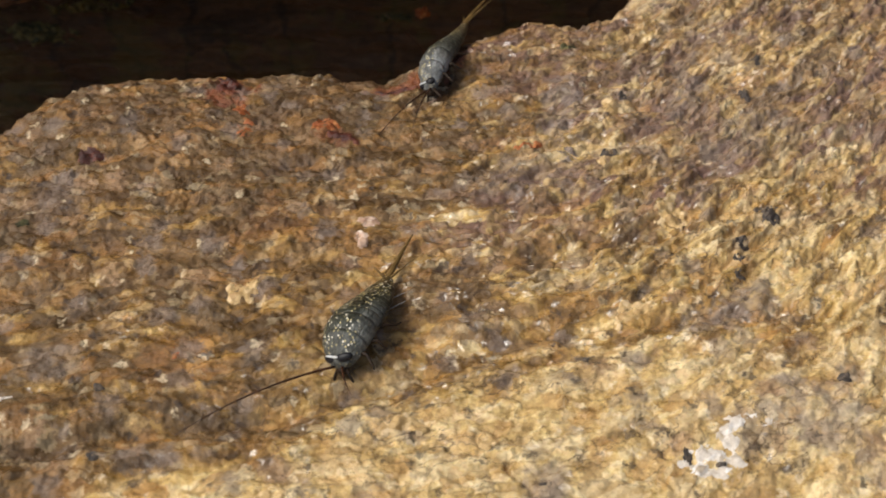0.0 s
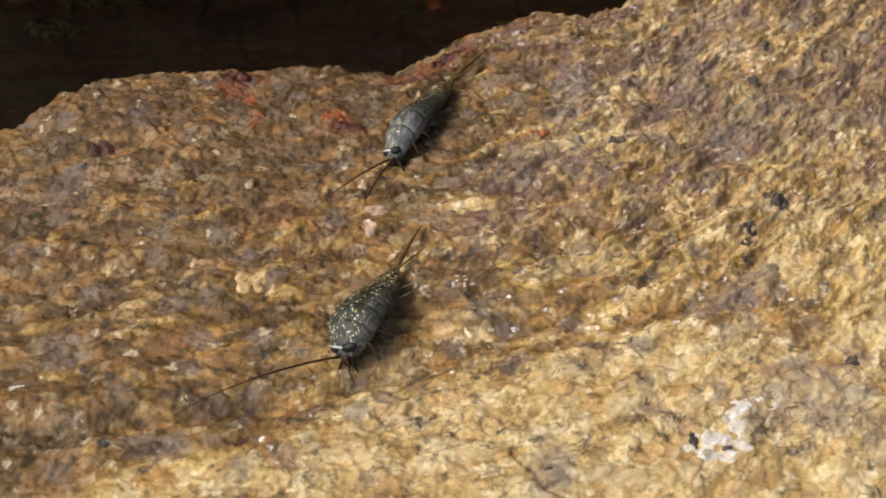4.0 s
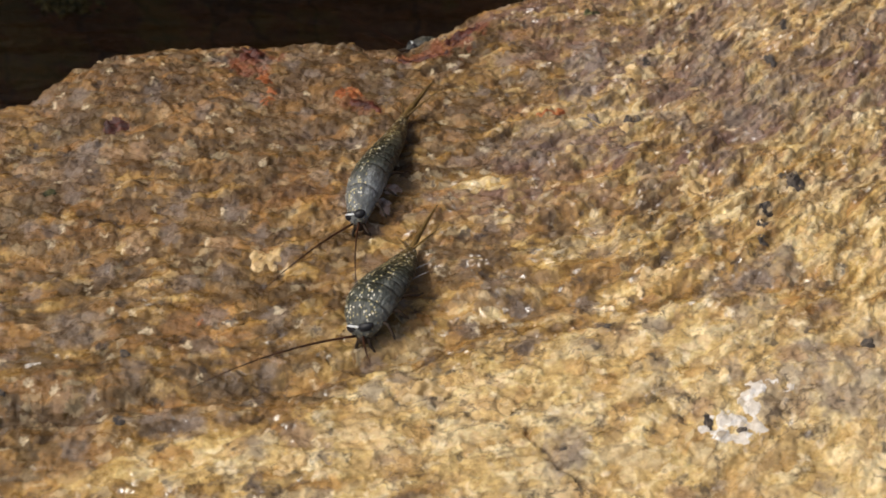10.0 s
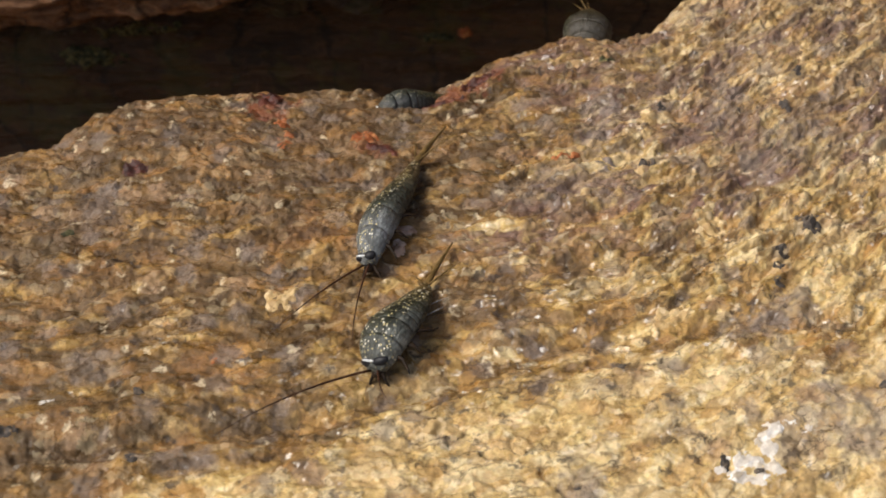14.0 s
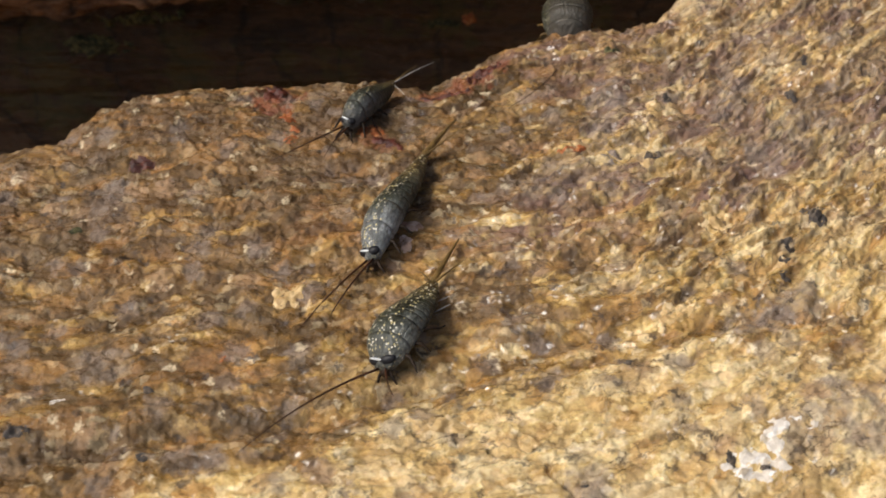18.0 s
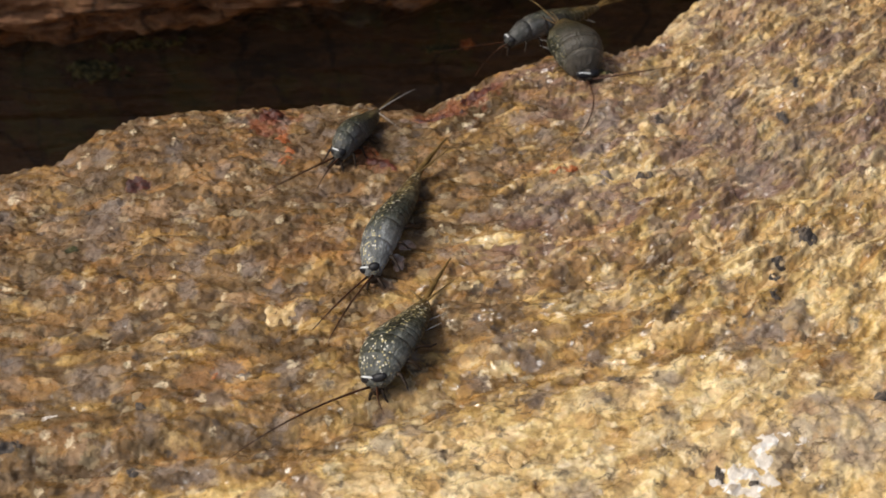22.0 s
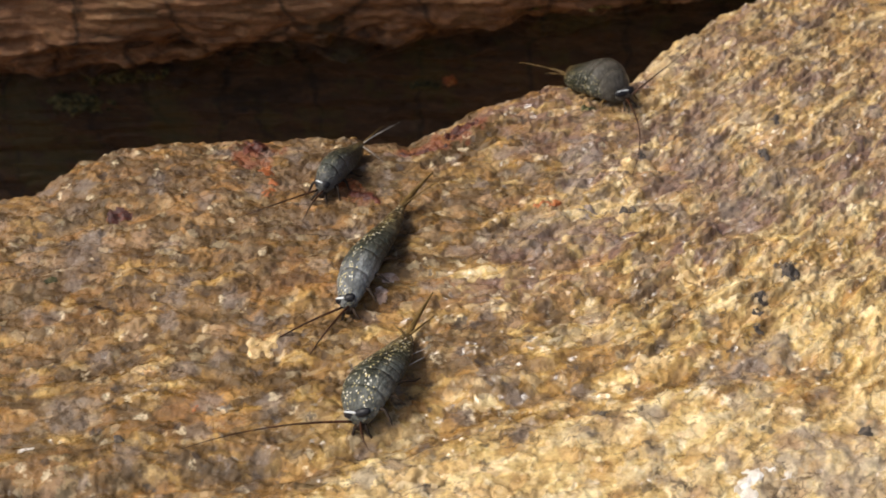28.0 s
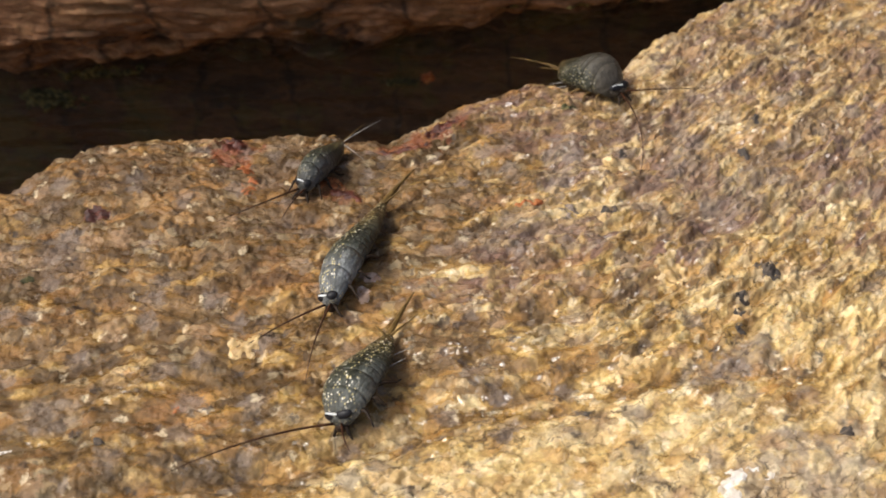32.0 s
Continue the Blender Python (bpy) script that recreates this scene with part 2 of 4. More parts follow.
def dark_stone():
    """Dark red-brown, wet, bedded stone with a little green growth."""
    m, n, l, b = material("dark_wet_stone", 0.6, 0.25)
    g = Nodes(m)
    wob = g.vmath("ADD", g.co, g.vmath("MULTIPLY", g.vmath("SUBTRACT", g.noise(0.12, 4, 0.6, out=1), (0.5, 0.5, 0.5)), (8, 8, 5)))
    flat = g.mapped(wob, (0.13, 1.0, 1.0))
    a = g.noise(0.36, 7, 0.64, co=flat, distortion=0.3)
    base = g.ramp(a, [(0.26, (0.060, 0.033, 0.020)), (0.42, (0.21, 0.105, 0.052)), (0.56, (0.34, 0.170, 0.080)), (0.70, (0.46, 0.275, 0.135)), (0.86, (0.56, 0.42, 0.28))])
    base = g.mix(0.8, base, g.ramp(g.noise(0.9, 6, 0.7, co=g.mapped(wob, (0.4, 1.0, 1.2))), [(0.3, (0.22, 0.22, 0.22)), (0.7, (0.80, 0.80, 0.80))]), "OVERLAY")
    # thin pale seams along the bedding, and upright joints
    seam = g.step(g.noise(0.9, 5, 0.6, co=g.mapped(wob, (0.05, 1.0, 1.0))), 0.60, 0.66)
    base = g.mix(g.math("MULTIPLY", seam, g.step(g.noise(0.10, 4), 0.42, 0.62, 0, 0.55)), base, (0.40, 0.275, 0.165))
    joint = g.cells(0.055, g.mapped(wob, (1.0, 1.0, 0.35)), "DISTANCE_TO_EDGE").outputs["Distance"]
    base = g.mix(g.step(joint, 0.035, 0.0, 0, 0.75), base, (0.020, 0.014, 0.010))
    # part of the recess's shade is put into the stone's colour
    base = g.mix(g.math("MULTIPLY", g.attr("recess_shade"), 0.82), base, (0.024, 0.020, 0.015))
    moss = g.step(g.noise(0.09, 6, 0.70), 0.51, 0.62)
    base = g.mix(g.math("MULTIPLY", moss, g.math("ADD", 0.22, g.math("MULTIPLY", g.attr("recess_shade"), 0.25))), base, (0.090, 0.082, 0.026))
    l.new(base, b.inputs["Base Color"])
    l.new(g.step(g.noise(0.7, 4), 0.3, 0.7, 0.35, 0.70), b.inputs["Roughness"])
    l.new(g.bump(g.math("ADD", a, g.math("MULTIPLY", g.noise(1.2, 6, 0.65, co=flat), 0.6)), 0.9, 0.9), b.inputs["Normal"])
    return m


def crust(name, colours, rough, size=1.6):
    """A thin mineral or lichen crust of a few related colours."""
    m, n, l, b = material(name, rough, 0.4)
    g = Nodes(m)
    c = g.cells(size)
    a = g.math("ADD", g.math("MULTIPLY", g.channel(c.outputs["Color"], 0), 0.5), g.math("MULTIPLY", g.noise(1.3, 5, 0.65), 0.6))
    l.new(g.ramp(a, [(0.2 + 0.6 * k / (len(colours) - 1), v) for k, v in enumerate(colours)]), b.inputs["Base Color"])
    l.new(g.bump(g.noise(3.5, 5, 0.65), 0.15, 0.9), b.inputs["Normal"])
    return m


def scales(name, silver, bare, fleck=1.0, thorax=2.4, grain=5.0):
    """Scaled cuticle: silver from y = bare towards the left, black-green with brassy flecks along the back and behind,
    brown at the tail.
    """
    m, n, l, b = material(name, 0.45, 0.3)
    g = Nodes(m)
    q = n.new("ShaderNodeSeparateXYZ")
    l.new(g.co, q.inputs[0])
    x, y, z = q.outputs[0], q.outputs[1], q.outputs[2]
    nz = g.noise(0.8, 4, 0.6)
    along = g.math("ADD", x, g.math("MULTIPLY", g.math("SUBTRACT", nz, 0.5), 2.2))
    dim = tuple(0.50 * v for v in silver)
    base = g.ramp(g.step(along, -5.6, 5.0), [(0.0, (0.095, 0.058, 0.016)), (0.14, (0.056, 0.042, 0.014)), (0.32, (0.024, 0.024, 0.010)),
                                             (0.55, (0.018, 0.020, 0.011)), (0.74, (0.030, 0.034, 0.022)), (0.90, (0.060, 0.066, 0.052)), (1.0, dim)])
    # smooth pale thorax plates
    base = g.mix(g.step(along, thorax, thorax + 1.6, 0, 0.75), base, dim)
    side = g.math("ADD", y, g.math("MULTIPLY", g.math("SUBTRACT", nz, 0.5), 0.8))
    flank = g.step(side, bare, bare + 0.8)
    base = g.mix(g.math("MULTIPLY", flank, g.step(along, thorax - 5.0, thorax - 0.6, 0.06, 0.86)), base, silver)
    # fine scale rows, darker between
    sc = g.cells(grain, g.mapped(g.co, (0.85, 1.1, 1.0)))
    r, r2 = g.channel(sc.outputs["Color"], 0), g.channel(sc.outputs["Color"], 1)
    streak = g.step(g.noise(1.3, 4, 0.6, co=g.mapped(g.co, (0.45, 1.5, 1.5))), 0.40, 0.64)
    base = g.mix(g.math("MULTIPLY", streak, g.step(along, 4.0, -1.0, 0.45, 0.75)), base, (0.012, 0.012, 0.007))
    base = g.mix(g.step(r, 0.45, 0.75, 0.0, 0.30), base, (0.016, 0.017, 0.010))
    # brassy and white flecks on the back
    back = g.math("SUBTRACT", 1.0, flank)
    gold = g.math("MULTIPLY", g.math("MULTIPLY", g.step(r2, 0.56, 0.60), g.step(sc.outputs["Distance"], 0.50, 0.30)), g.step(along, thorax + 2.4, thorax, 0.12, 1.0))
    gold = g.math("MULTIPLY", gold, g.step(back, 0.0, 0.5, 0.10, 0.95))
    base = g.mix(g.math("MULTIPLY", gold, fleck), base, g.mix(g.step(r2, 0.86, 0.88), (0.50, 0.43, 0.21), (0.78, 0.74, 0.60)))
    l.new(base, b.inputs["Base Color"])
    l.new(g.step(r, 0, 1, 0.28, 0.50), b.inputs["Roughness"])
    l.new(g.bump(g.math("ADD", g.math("MULTIPLY", r, 0.6), g.math("ADD", g.math("MULTIPLY", streak, 0.7), g.noise(3.0, 3))), 0.09, 0.9), b.inputs["Normal"])
    return m


def chitin(name, dark, light, rough=0.35, size=1.5):
    m, n, l, b = material(name, rough, 0.5 if rough < 0.2 else 0.2)
    g = Nodes(m)
    l.new(g.ramp(g.noise(size, 4, 0.6), [(0.35, dark), (0.68, light)]), b.inputs["Base Color"])
    l.new(g.bump(g.noise(6.0, 3), 0.03, 0.6), b.inputs["Normal"])
    return m


STONE, DARK = granite(), dark_stone()
WHITE = crust("white_crust", [(0.38, 0.30, 0.20), (0.64, 0.58, 0.50), (0.86, 0.83, 0.78)], 0.6, 1.2)
RED = crust("red_crust", [(0.022, 0.006, 0.004), (0.055, 0.012, 0.007), (0.12, 0.030, 0.014)], 0.45)
ORANGE = crust("orange_crust", [(0.16, 0.045, 0.013), (0.33, 0.092, 0.022), (0.46, 0.19, 0.065)], 0.55)
BLACK = crust("black_crust", [(0.026, 0.021, 0.018), (0.058, 0.047, 0.039), (0.15, 0.112, 0.075)], 0.7)
CREAM = crust("cream_grain", [(0.33, 0.20, 0.075), (0.50, 0.34, 0.145), (0.70, 0.53, 0.30)], 0.35)
GREYM = crust("grey_grain", [(0.15, 0.110, 0.085), (0.25, 0.195, 0.160), (0.36, 0.28, 0.21)], 0.45)
GREEN = crust("green_crust", [(0.016, 0.018, 0.008), (0.045, 0.046, 0.016), (0.16, 0.14, 0.05)], 0.7)
MOSS = crust("yellow_moss", [(0.030, 0.028, 0.010), (0.13, 0.105, 0.028), (0.34, 0.27, 0.09)], 0.75, 0.9)
PINK = crust("pink_grain", [(0.36, 0.20, 0.12), (0.56, 0.39, 0.28), (0.74, 0.62, 0.52)], 0.35)
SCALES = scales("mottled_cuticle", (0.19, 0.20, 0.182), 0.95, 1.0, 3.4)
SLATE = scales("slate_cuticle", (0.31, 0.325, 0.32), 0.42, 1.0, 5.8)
# next two: their own darker skin, with the cleft's shade added to it
DUSKY_SHADED = scales("dusky_shaded_cuticle", (0.13, 0.132, 0.126), 0.3, 0.35, 3.2)
GREY_SHADED = scales("grey_shaded_cuticle", (0.080, 0.069, 0.056), -2.6, 0.50, 2.6, 5.6)
EYE = chitin("eye_black", (0.006, 0.006, 0.008), (0.016, 0.016, 0.018), 0.42)
GLINT = chitin("eye_glint_pale", (0.42, 0.44, 0.45), (0.66, 0.68, 0.68), 0.35)
LIMB = chitin("limb_brown", (0.012, 0.007, 0.004), (0.030, 0.017, 0.009), 0.6)
FEELER = chitin("feeler_brown", (0.020, 0.008, 0.004), (0.065, 0.024, 0.010), 0.4)
FILAMENT = chitin("filament_brown", (0.070, 0.042, 0.012), (0.17, 0.105, 0.034), 0.5)
BRISTLE = chitin("bristle_pale", (0.24, 0.22, 0.20), (0.42, 0.40, 0.37), 0.4)


# ---- the near rock: a broad damp top with a lip over the cleft ----
EDGE_X = np.array([-200, -60, -43, -39, -36, -32, -26, -18, -10, -3, 1.5, 6.5, 13, 19, 23, 26.5, 33, 43, 60, 200.0])
EDGE_Y = np.array([10, 15, 18.2, 19.7, 25.1, 28.1, 29.6, 30.2, 31.3, 30.0, 33.5, 38.0, 41.8, 41.6, 44, 49.5, 57, 66, 74, 80.0])


def lip(x):
    return np.interp(x, EDGE_X, EDGE_Y) + 1.8 + 0.55 * perlin(x * 0.45, x * 0 + 3.3, 5) + 0.25 * perlin(x * 1.3, x * 0 + 9.1, 6)


def fold(x):
    """The crease below which the stone is paler and flatter."""
    return np.interp(x, [-60, -31, -19, -7.5, -1, 4, 9.5, 18, 30, 60], [-24, -20.5, -17.2, -15.2, -12.0, -9.5, -7.5, -6.5, -5, -2])


def crack(x, y):
    """Hairline cracks and one small ring-shaped scar, 1 along their lines."""
    wx, wy = x + 0.5 * fbm(x * 0.5, y * 0.5, 3, 71), y + 0.5 * fbm(x * 0.5, y * 0.5, 3, 74)
    m = 0.0
    for ax, ay, bx, by in ((6.4, -18.2, 7.2, -20.2), (7.2, -20.2, 8.3, -22.0), (8.3, -22.0, 11.0, -24.0), (10.6, -8.6, 17.8, -9.1), (-1.0, -12.2, 4.0, -10.2), (2.0, -17.4, 6.4, -18.2),
                           (13.4, 8.6, 23.8, 11.2), (-31.0, -18.6, -25.5, -17.6)):
        px, py, vx, vy = wx - ax, wy - ay, bx - ax, by - ay
        f = np.clip((px * vx + py * vy) / (vx * vx + vy * vy), 0, 1)
        m = np.maximum(m, np.exp(-(((px - f * vx) ** 2 + (py - f * vy) ** 2) / 0.15 ** 2)))
    ring = np.abs(np.hypot(x - 5.0, (y + 16.4) * 0.9) - 0.72)
    return np.maximum(m, 0.6 * np.exp(-(ring / 0.13) ** 2))


def top(x, y):
    """The large shape of the near rock, in millimetres."""
    d = lip(x) - y
    z = 0.6 * perlin(x * 0.045, y * 0.045, 1) + 1.5 * np.exp(-((x + 27) / 9) ** 2 - ((y - 21) / 7) ** 2)
    z = z - 0.8 * np.exp(-((d - 3) / 3.0) ** 2) * np.exp(-((x + 3) / 5) ** 2) - (0.5 + 0.5 * smooth(4, -8, x)) * np.exp(-((y - fold(x) - 1.2) / 1.3) ** 2)
    z = z + 1.0 * smooth(24, 40, x) * smooth(10, 40, y)
    z = z - 0.45 * crack(x, y)
    z = z - 0.022 * np.clip(7.0 - d, 0, 7.0) ** 2
    inner = np.clip(1.6 - d, 0, None)
    z = z - 0.22 * np.minimum(inner, 3.0) ** 2 - 3.2 * np.clip(inner - 3.0, 0, 38)
    z = z - 0.0030 * np.clip(-36 - y, 0, None) ** 2 - 0.0032 * np.clip(np.abs(x) - 62, 0, None) ** 2
    return z


BEND_X = np.arange(-300.0, 301.0, 2.0)
BEND_SLOPE = np.interp(BEND_X, [-40, -8, 8, 18, 28, 60], [0.22, 0.28, 0.38, 0.62, 0.88, 1.0])
BEND_Y = (np.cumsum(BEND_SLOPE) - np.cumsum(BEND_SLOPE)[150]) * 2.0


def turned(x, y):
    """Coordinates along and across the stone's foliation, which rises more steeply towards the corner."""
    rise = np.interp(x, BEND_X, BEND_Y)
    w = 1.1 * perlin(x * 0.11, y * 0.11, 21) + 0.35 * perlin(x * 0.33, y * 0.33, 23)
    return 0.87 * x + 0.5 * y, 0.85 * (y - rise + w)


def foliated(x, y):
    """How far the stone is drawn out into thin leaves, 1 above the crease and towards the corner."""
    return smooth(-1, 7, y - fold(x)) * smooth(-9, 4, x + 3 * perlin(x * 0.1, y * 0.1, 27))


def grains(x, y):
    """Rounded crystals of two sizes, drawn out into lenses where the stone is foliated: their relief and a random number each."""
    u, v = turned(x, y)
    wu, wv = 0.45 * fbm(x * 0.9, y * 0.9, 3, 61), 0.45 * fbm(x * 0.9, y * 0.9, 3, 64)
    a1, a2, ar = worley(u * 0.40 + wu * 0.7, v * 0.56 + wv * 0.7, 3)
    b1, b2, br = worley(u * 0.95 + wu, v * 1.25 + wv, 5)
    c1, c2, cr = worley(u * 0.36 + wu * 0.4, v * 0.95 + wv * 0.6, 13)
    d1, d2, dr = worley(u * 0.80 + wu * 0.5, v * 2.0 + wv * 0.8, 15)
    round_z = 0.30 * smooth(0.0, 0.55, a2 - a1) + 0.13 * smooth(0.0, 0.5, b2 - b1) + 0.30 * (ar - 0.5) + 0.16 * (br - 0.5)
    long_z = 0.20 * smooth(0.0, 0.5, c2 - c1) + 0.16 * smooth(0.0, 0.5, d2 - d1) + 0.34 * (cr - 0.5) + 0.24 * (dr - 0.5)
    f = foliated(x, y)
    return round_z + f * (long_z - round_z), 0.52 * (ar + f * (cr - ar)) + 0.48 * (br + f * (dr - br))


def relief(x, y):
    u, v = turned(x, y)
    z = 0.46 * fbm(u * 0.20, v * 0.40, 3, 9) + 0.16 * fbm(u * 0.9, v * 1.4, 3, 11, 0.6) + 0.60 * grains(x, y)[0]
    z = z + foliated(x, y) * 0.30 * (1 - 2 * np.abs(fbm(u * 0.14, v * 0.42, 3, 8)))
    rough = 0.72 + 0.38 * smooth(-14, 6, y) + 0.35 * np.exp(-((y - fold(x) - 1.0) / 3.0) ** 2) * smooth(4, -6, x)
    return rough * z


def height(x, y):
    return top(x, y) + relief(x, y)


def spot(x, y, cx, cy, rx, ry, turn=0.0, seed=0):
    """A blotch with a ragged outline, 1 inside."""
    a = np.radians(turn)
    u, v = ((x - cx) * np.cos(a) + (y - cy) * np.sin(a)) / rx, (-(x - cx) * np.sin(a) + (y - cy) * np.cos(a)) / ry
    r = np.hypot(u, v) + 0.55 * fbm(x * 0.55 + seed, y * 0.55, 3, seed) + 0.22 * fbm(x * 1.9, y * 1.9 + seed, 2, seed + 1)
    return smooth(1.1, 0.75, r)


def spaced(stops):
    """Grid lines from (from, to, step) runs."""
    out = []
    for a, b, s in stops:
        out.append(np.arange(a, b - s * 0.5, s))
    return np.concatenate(out + [np.array([stops[-1][1]])])


def sheet(name, xs, ys, function, mat, attrs=None, axis="z"):
    """A mesh over a grid of lines; function gives the third coordinate, in millimetres."""
    X, Y = np.meshgrid(xs, ys)
    Z = function(X, Y)
    co = np.stack([X, Y, Z] if axis == "z" else [X, Z, Y], -1).reshape(-1, 3) * MM
    nx, ny = len(xs), len(ys)
    i = (np.arange(ny - 1)[:, None] * nx + np.arange(nx - 1)[None]).ravel()
    quads = np.stack([i, i + 1, i + nx + 1, i + nx], 1)
    me = bpy.data.meshes.new(name)
    me.vertices.add(len(co))
    me.vertices.foreach_set("co", co.ravel())
    me.loops.add(quads.size)
    me.loops.foreach_set("vertex_index", quads.ravel())
    me.polygons.add(len(quads))
    me.polygons.foreach_set("loop_start", np.arange(0, quads.size, 4))
    me.polygons.foreach_set("loop_total", np.full(len(quads), 4))
    me.update(calc_edges=True)
    me.polygons.foreach_set("use_smooth", np.ones(len(quads), bool))
    for key, f in (attrs or {}).items():
        me.attributes.new(key, "FLOAT", "POINT").data.foreach_set("value", np.clip(f(X, Y), 0, 1).ravel().astype(np.float32))
    me.materials.append(mat)
    return new(name, me)


def vein_mask(x, y):
    u, v = turned(x, y)
    a = fbm(u * 0.055, v * 0.22, 4, 31, 0.55)
    m = smooth(0.08, 0.45, a) * (0.6 + 0.4 * smooth(-20, 5, x))
    # the broad brown band that runs up across the stone
    band = np.exp(-((y - np.interp(x, [-8, 0, 8, 18, 30, 45], [-9, -5, 2, 7, 15, 24])) / 4.6) ** 2) * smooth(-8, 2, x)
    crease = np.exp(-((y - fold(x) - 0.9) / 0.9) ** 2) * smooth(6, -2, x)
    m = np.maximum(m * (0.75 + 0.25 * smooth(-30, 5, y)), 0.58 * band * smooth(-0.45, 0.15, a + 0.15))
    # darker along the crease
    m = np.maximum(m, 0.6 * crease)
    for cx, cy, rx, ry, turn, k in ((-9, 22, 11, 8, 10, 0.8), (-28, 21, 9, 4.5, 0, 0.5), (12, 33, 6, 5, 35, 0.45), (-19, 9, 5.5, 1.2, 15, 0.8), (-12.5, 13.4, 4, 1.2, 20, 0.8), (-27, -1.8, 8, 1.1, 4, 0.85), (-9.9, -9.3, 2.6, 1.3, 5, 0.8), (3.7, 24.4, 3.6, 4.6, 30, 0.65),
                                    (2.0, -2.6, 3.6, 2.0, 20, 0.9), (26, 15, 7, 1.6, 35, 0.75), (36, 24, 6, 2.0, 40, 0.7), (-24, 4.6, 6, 0.8, 8, 0.7), (10, 4.5, 6, 1.0, 25, 0.75)):
        m = np.maximum(m, k * spot(x, y, cx, cy, rx, ry, turn, int(cx + 60)))
    # darker towards the lip, left of the corner
    m = np.maximum(m, 0.5 * smooth(11, 2, lip(x) - y) * smooth(14, 4, x) * smooth(-0.5, 0.2, a))
    return 1.2 * crack(x, y) + m * smooth(-1.5, 1.5, y - fold(x) + 2 * fbm(x * 0.2, y * 0.2, 3, 40))


def tone_mask(x, y):
    """How pale the stone is: browner on the hump and towards the lip, paler below the crease and towards the corner."""
    t = 0.24 - 0.29 * smooth(-4, -14, x) + 0.12 * spot(x, y, -4, -15, 9, 6, 0, 102) + 0.24 * smooth(22, 29, x) * smooth(-6, 2, y) * smooth(24, 18, y) + 0.56 * smooth(1.5, -5.0, y - fold(x) + 3 * fbm(x * 0.12, y * 0.12, 3, 44)) * smooth(-38, -10, x)
    t = t + 0.32 * smooth(-2, 18, x) - 0.16 * smooth(18, 32, y) * smooth(0, 6, x) * smooth(24, 16, x) + 0.05 * smooth(24, 36, x) - 0.54 * smooth(0, 18, y) * smooth(8, -6, x)
    seam = np.exp(-((x - np.interp(y, [6, 12, 24, 36, 48], [12, 15.5, 20, 23.5, 27])) / 1.9) ** 2) * smooth(8, 14, y)
    t = t + 0.26 * spot(x, y, -29.5, 9, 5.5, 3.2, 0, 91) + 0.2 * spot(x, y, 20.6, 7.5, 2.4, 1.7, 20, 92) + 0.2 * spot(x, y, 32, 3, 4, 3, 20, 93) + 0.28 * spot(x, y, 0.8, -15.6, 3.4, 0.9, 12, 94)
    t = t + 0.30 * seam + 0.10 * smooth(-10, 0, x) * smooth(2, -4, y - fold(x))
    u, v = turned(x, y)
    t = t + 0.34 * fbm(u * 0.07, v * 0.24, 4, 49, 0.6) + 0.42 * fbm(u * 0.15, v * 0.75, 3, 53, 0.6)
    t = t - 0.30 * smooth(6, 24, y) * smooth(8, -4, x) - 0.26 * smooth(12, 3, lip(x) - y) * smooth(14, 4, x) - 0.14 * smooth(4, -6, x) * smooth(-4, 2, y - fold(x)) + 0.16 * smooth(0, -5, y - fold(x)) * smooth(6, -4, x) - 0.10 * smooth(-16, -30, x) - 0.10 * smooth(4, 12, y) * smooth(-4, 6, x)
    return t + 0.18 * fbm(x * 0.09, y * 0.13, 4, 47)


def rust_mask(x, y):
    m = spot(x, y, -18.6, 27.0, 3.2, 2.6, 70, 2) + spot(x, y, 0.5, 31, 4.5, 2.0, 35, 3) + 0.7 * spot(x, y, -2, 28.6, 4, 1.2, 0, 5)
    m = m + 0.2 * spot(x, y, 31, -7.7, 4.5, 3.6, 0, 98) + 0.18 * spot(x, y, -18, -9, 2.5, 3, 0, 99) + 0.15 * spot(x, y, -11, 6.7, 4, 3, 0, 100)
    m = m + 0.6 * spot(x, y, -7.5, 19.6, 2.6, 1.6, -35, 7)
    return m + 0.07 * smooth(2, -8, x) * smooth(-12, 10, y) * smooth(-0.4, 0.3, fbm(x * 0.12, y * 0.12, 3, 81))


def grey_mask(x, y):
    m = 0.4 * spot(x, y, -32, 10, 2.0, 2.6, 0, 95) + 0.9 * spot(x, y, 22.7, -4.5, 1.4, 2.6, -35, 96) + 0.7 * spot(x, y, 27.6, -2.7, 2.2, 1.8, 0, 97)
    m = m + spot(x, y, 28.6, -14.6, 4.6, 3.8, 0, 4) + 0.8 * spot(x, y, 33.5, -19, 3.4, 3.0, 0, 18) + 0.8 * spot(x, y, 8.6, -21, 2.4, 1.8, 40, 6) + 0.7 * spot(x, y, -27, -10, 2.4, 1.8, 0, 8)
    m = m + 0.8 * spot(x, y, 26, -3.5, 1.6, 3.4, -35, 9) + 0.6 * spot(x, y, 10, 14, 6, 3.4, 20, 12) + 0.3 * spot(x, y, -31, 9.5, 2.2, 3.2, 0, 14)
    m = m + 0.42 * smooth(8, 24, x) * smooth(10, 24, y)
    return m + 0.5 * spot(x, y, 31, 20, 7, 3, 40, 15) + 0.8 * spot(x, y, 14.5, 25, 2.0, 6.5, -14, 16) + 0.6 * spot(x, y, 28, 30, 2.2, 7, -15, 17)


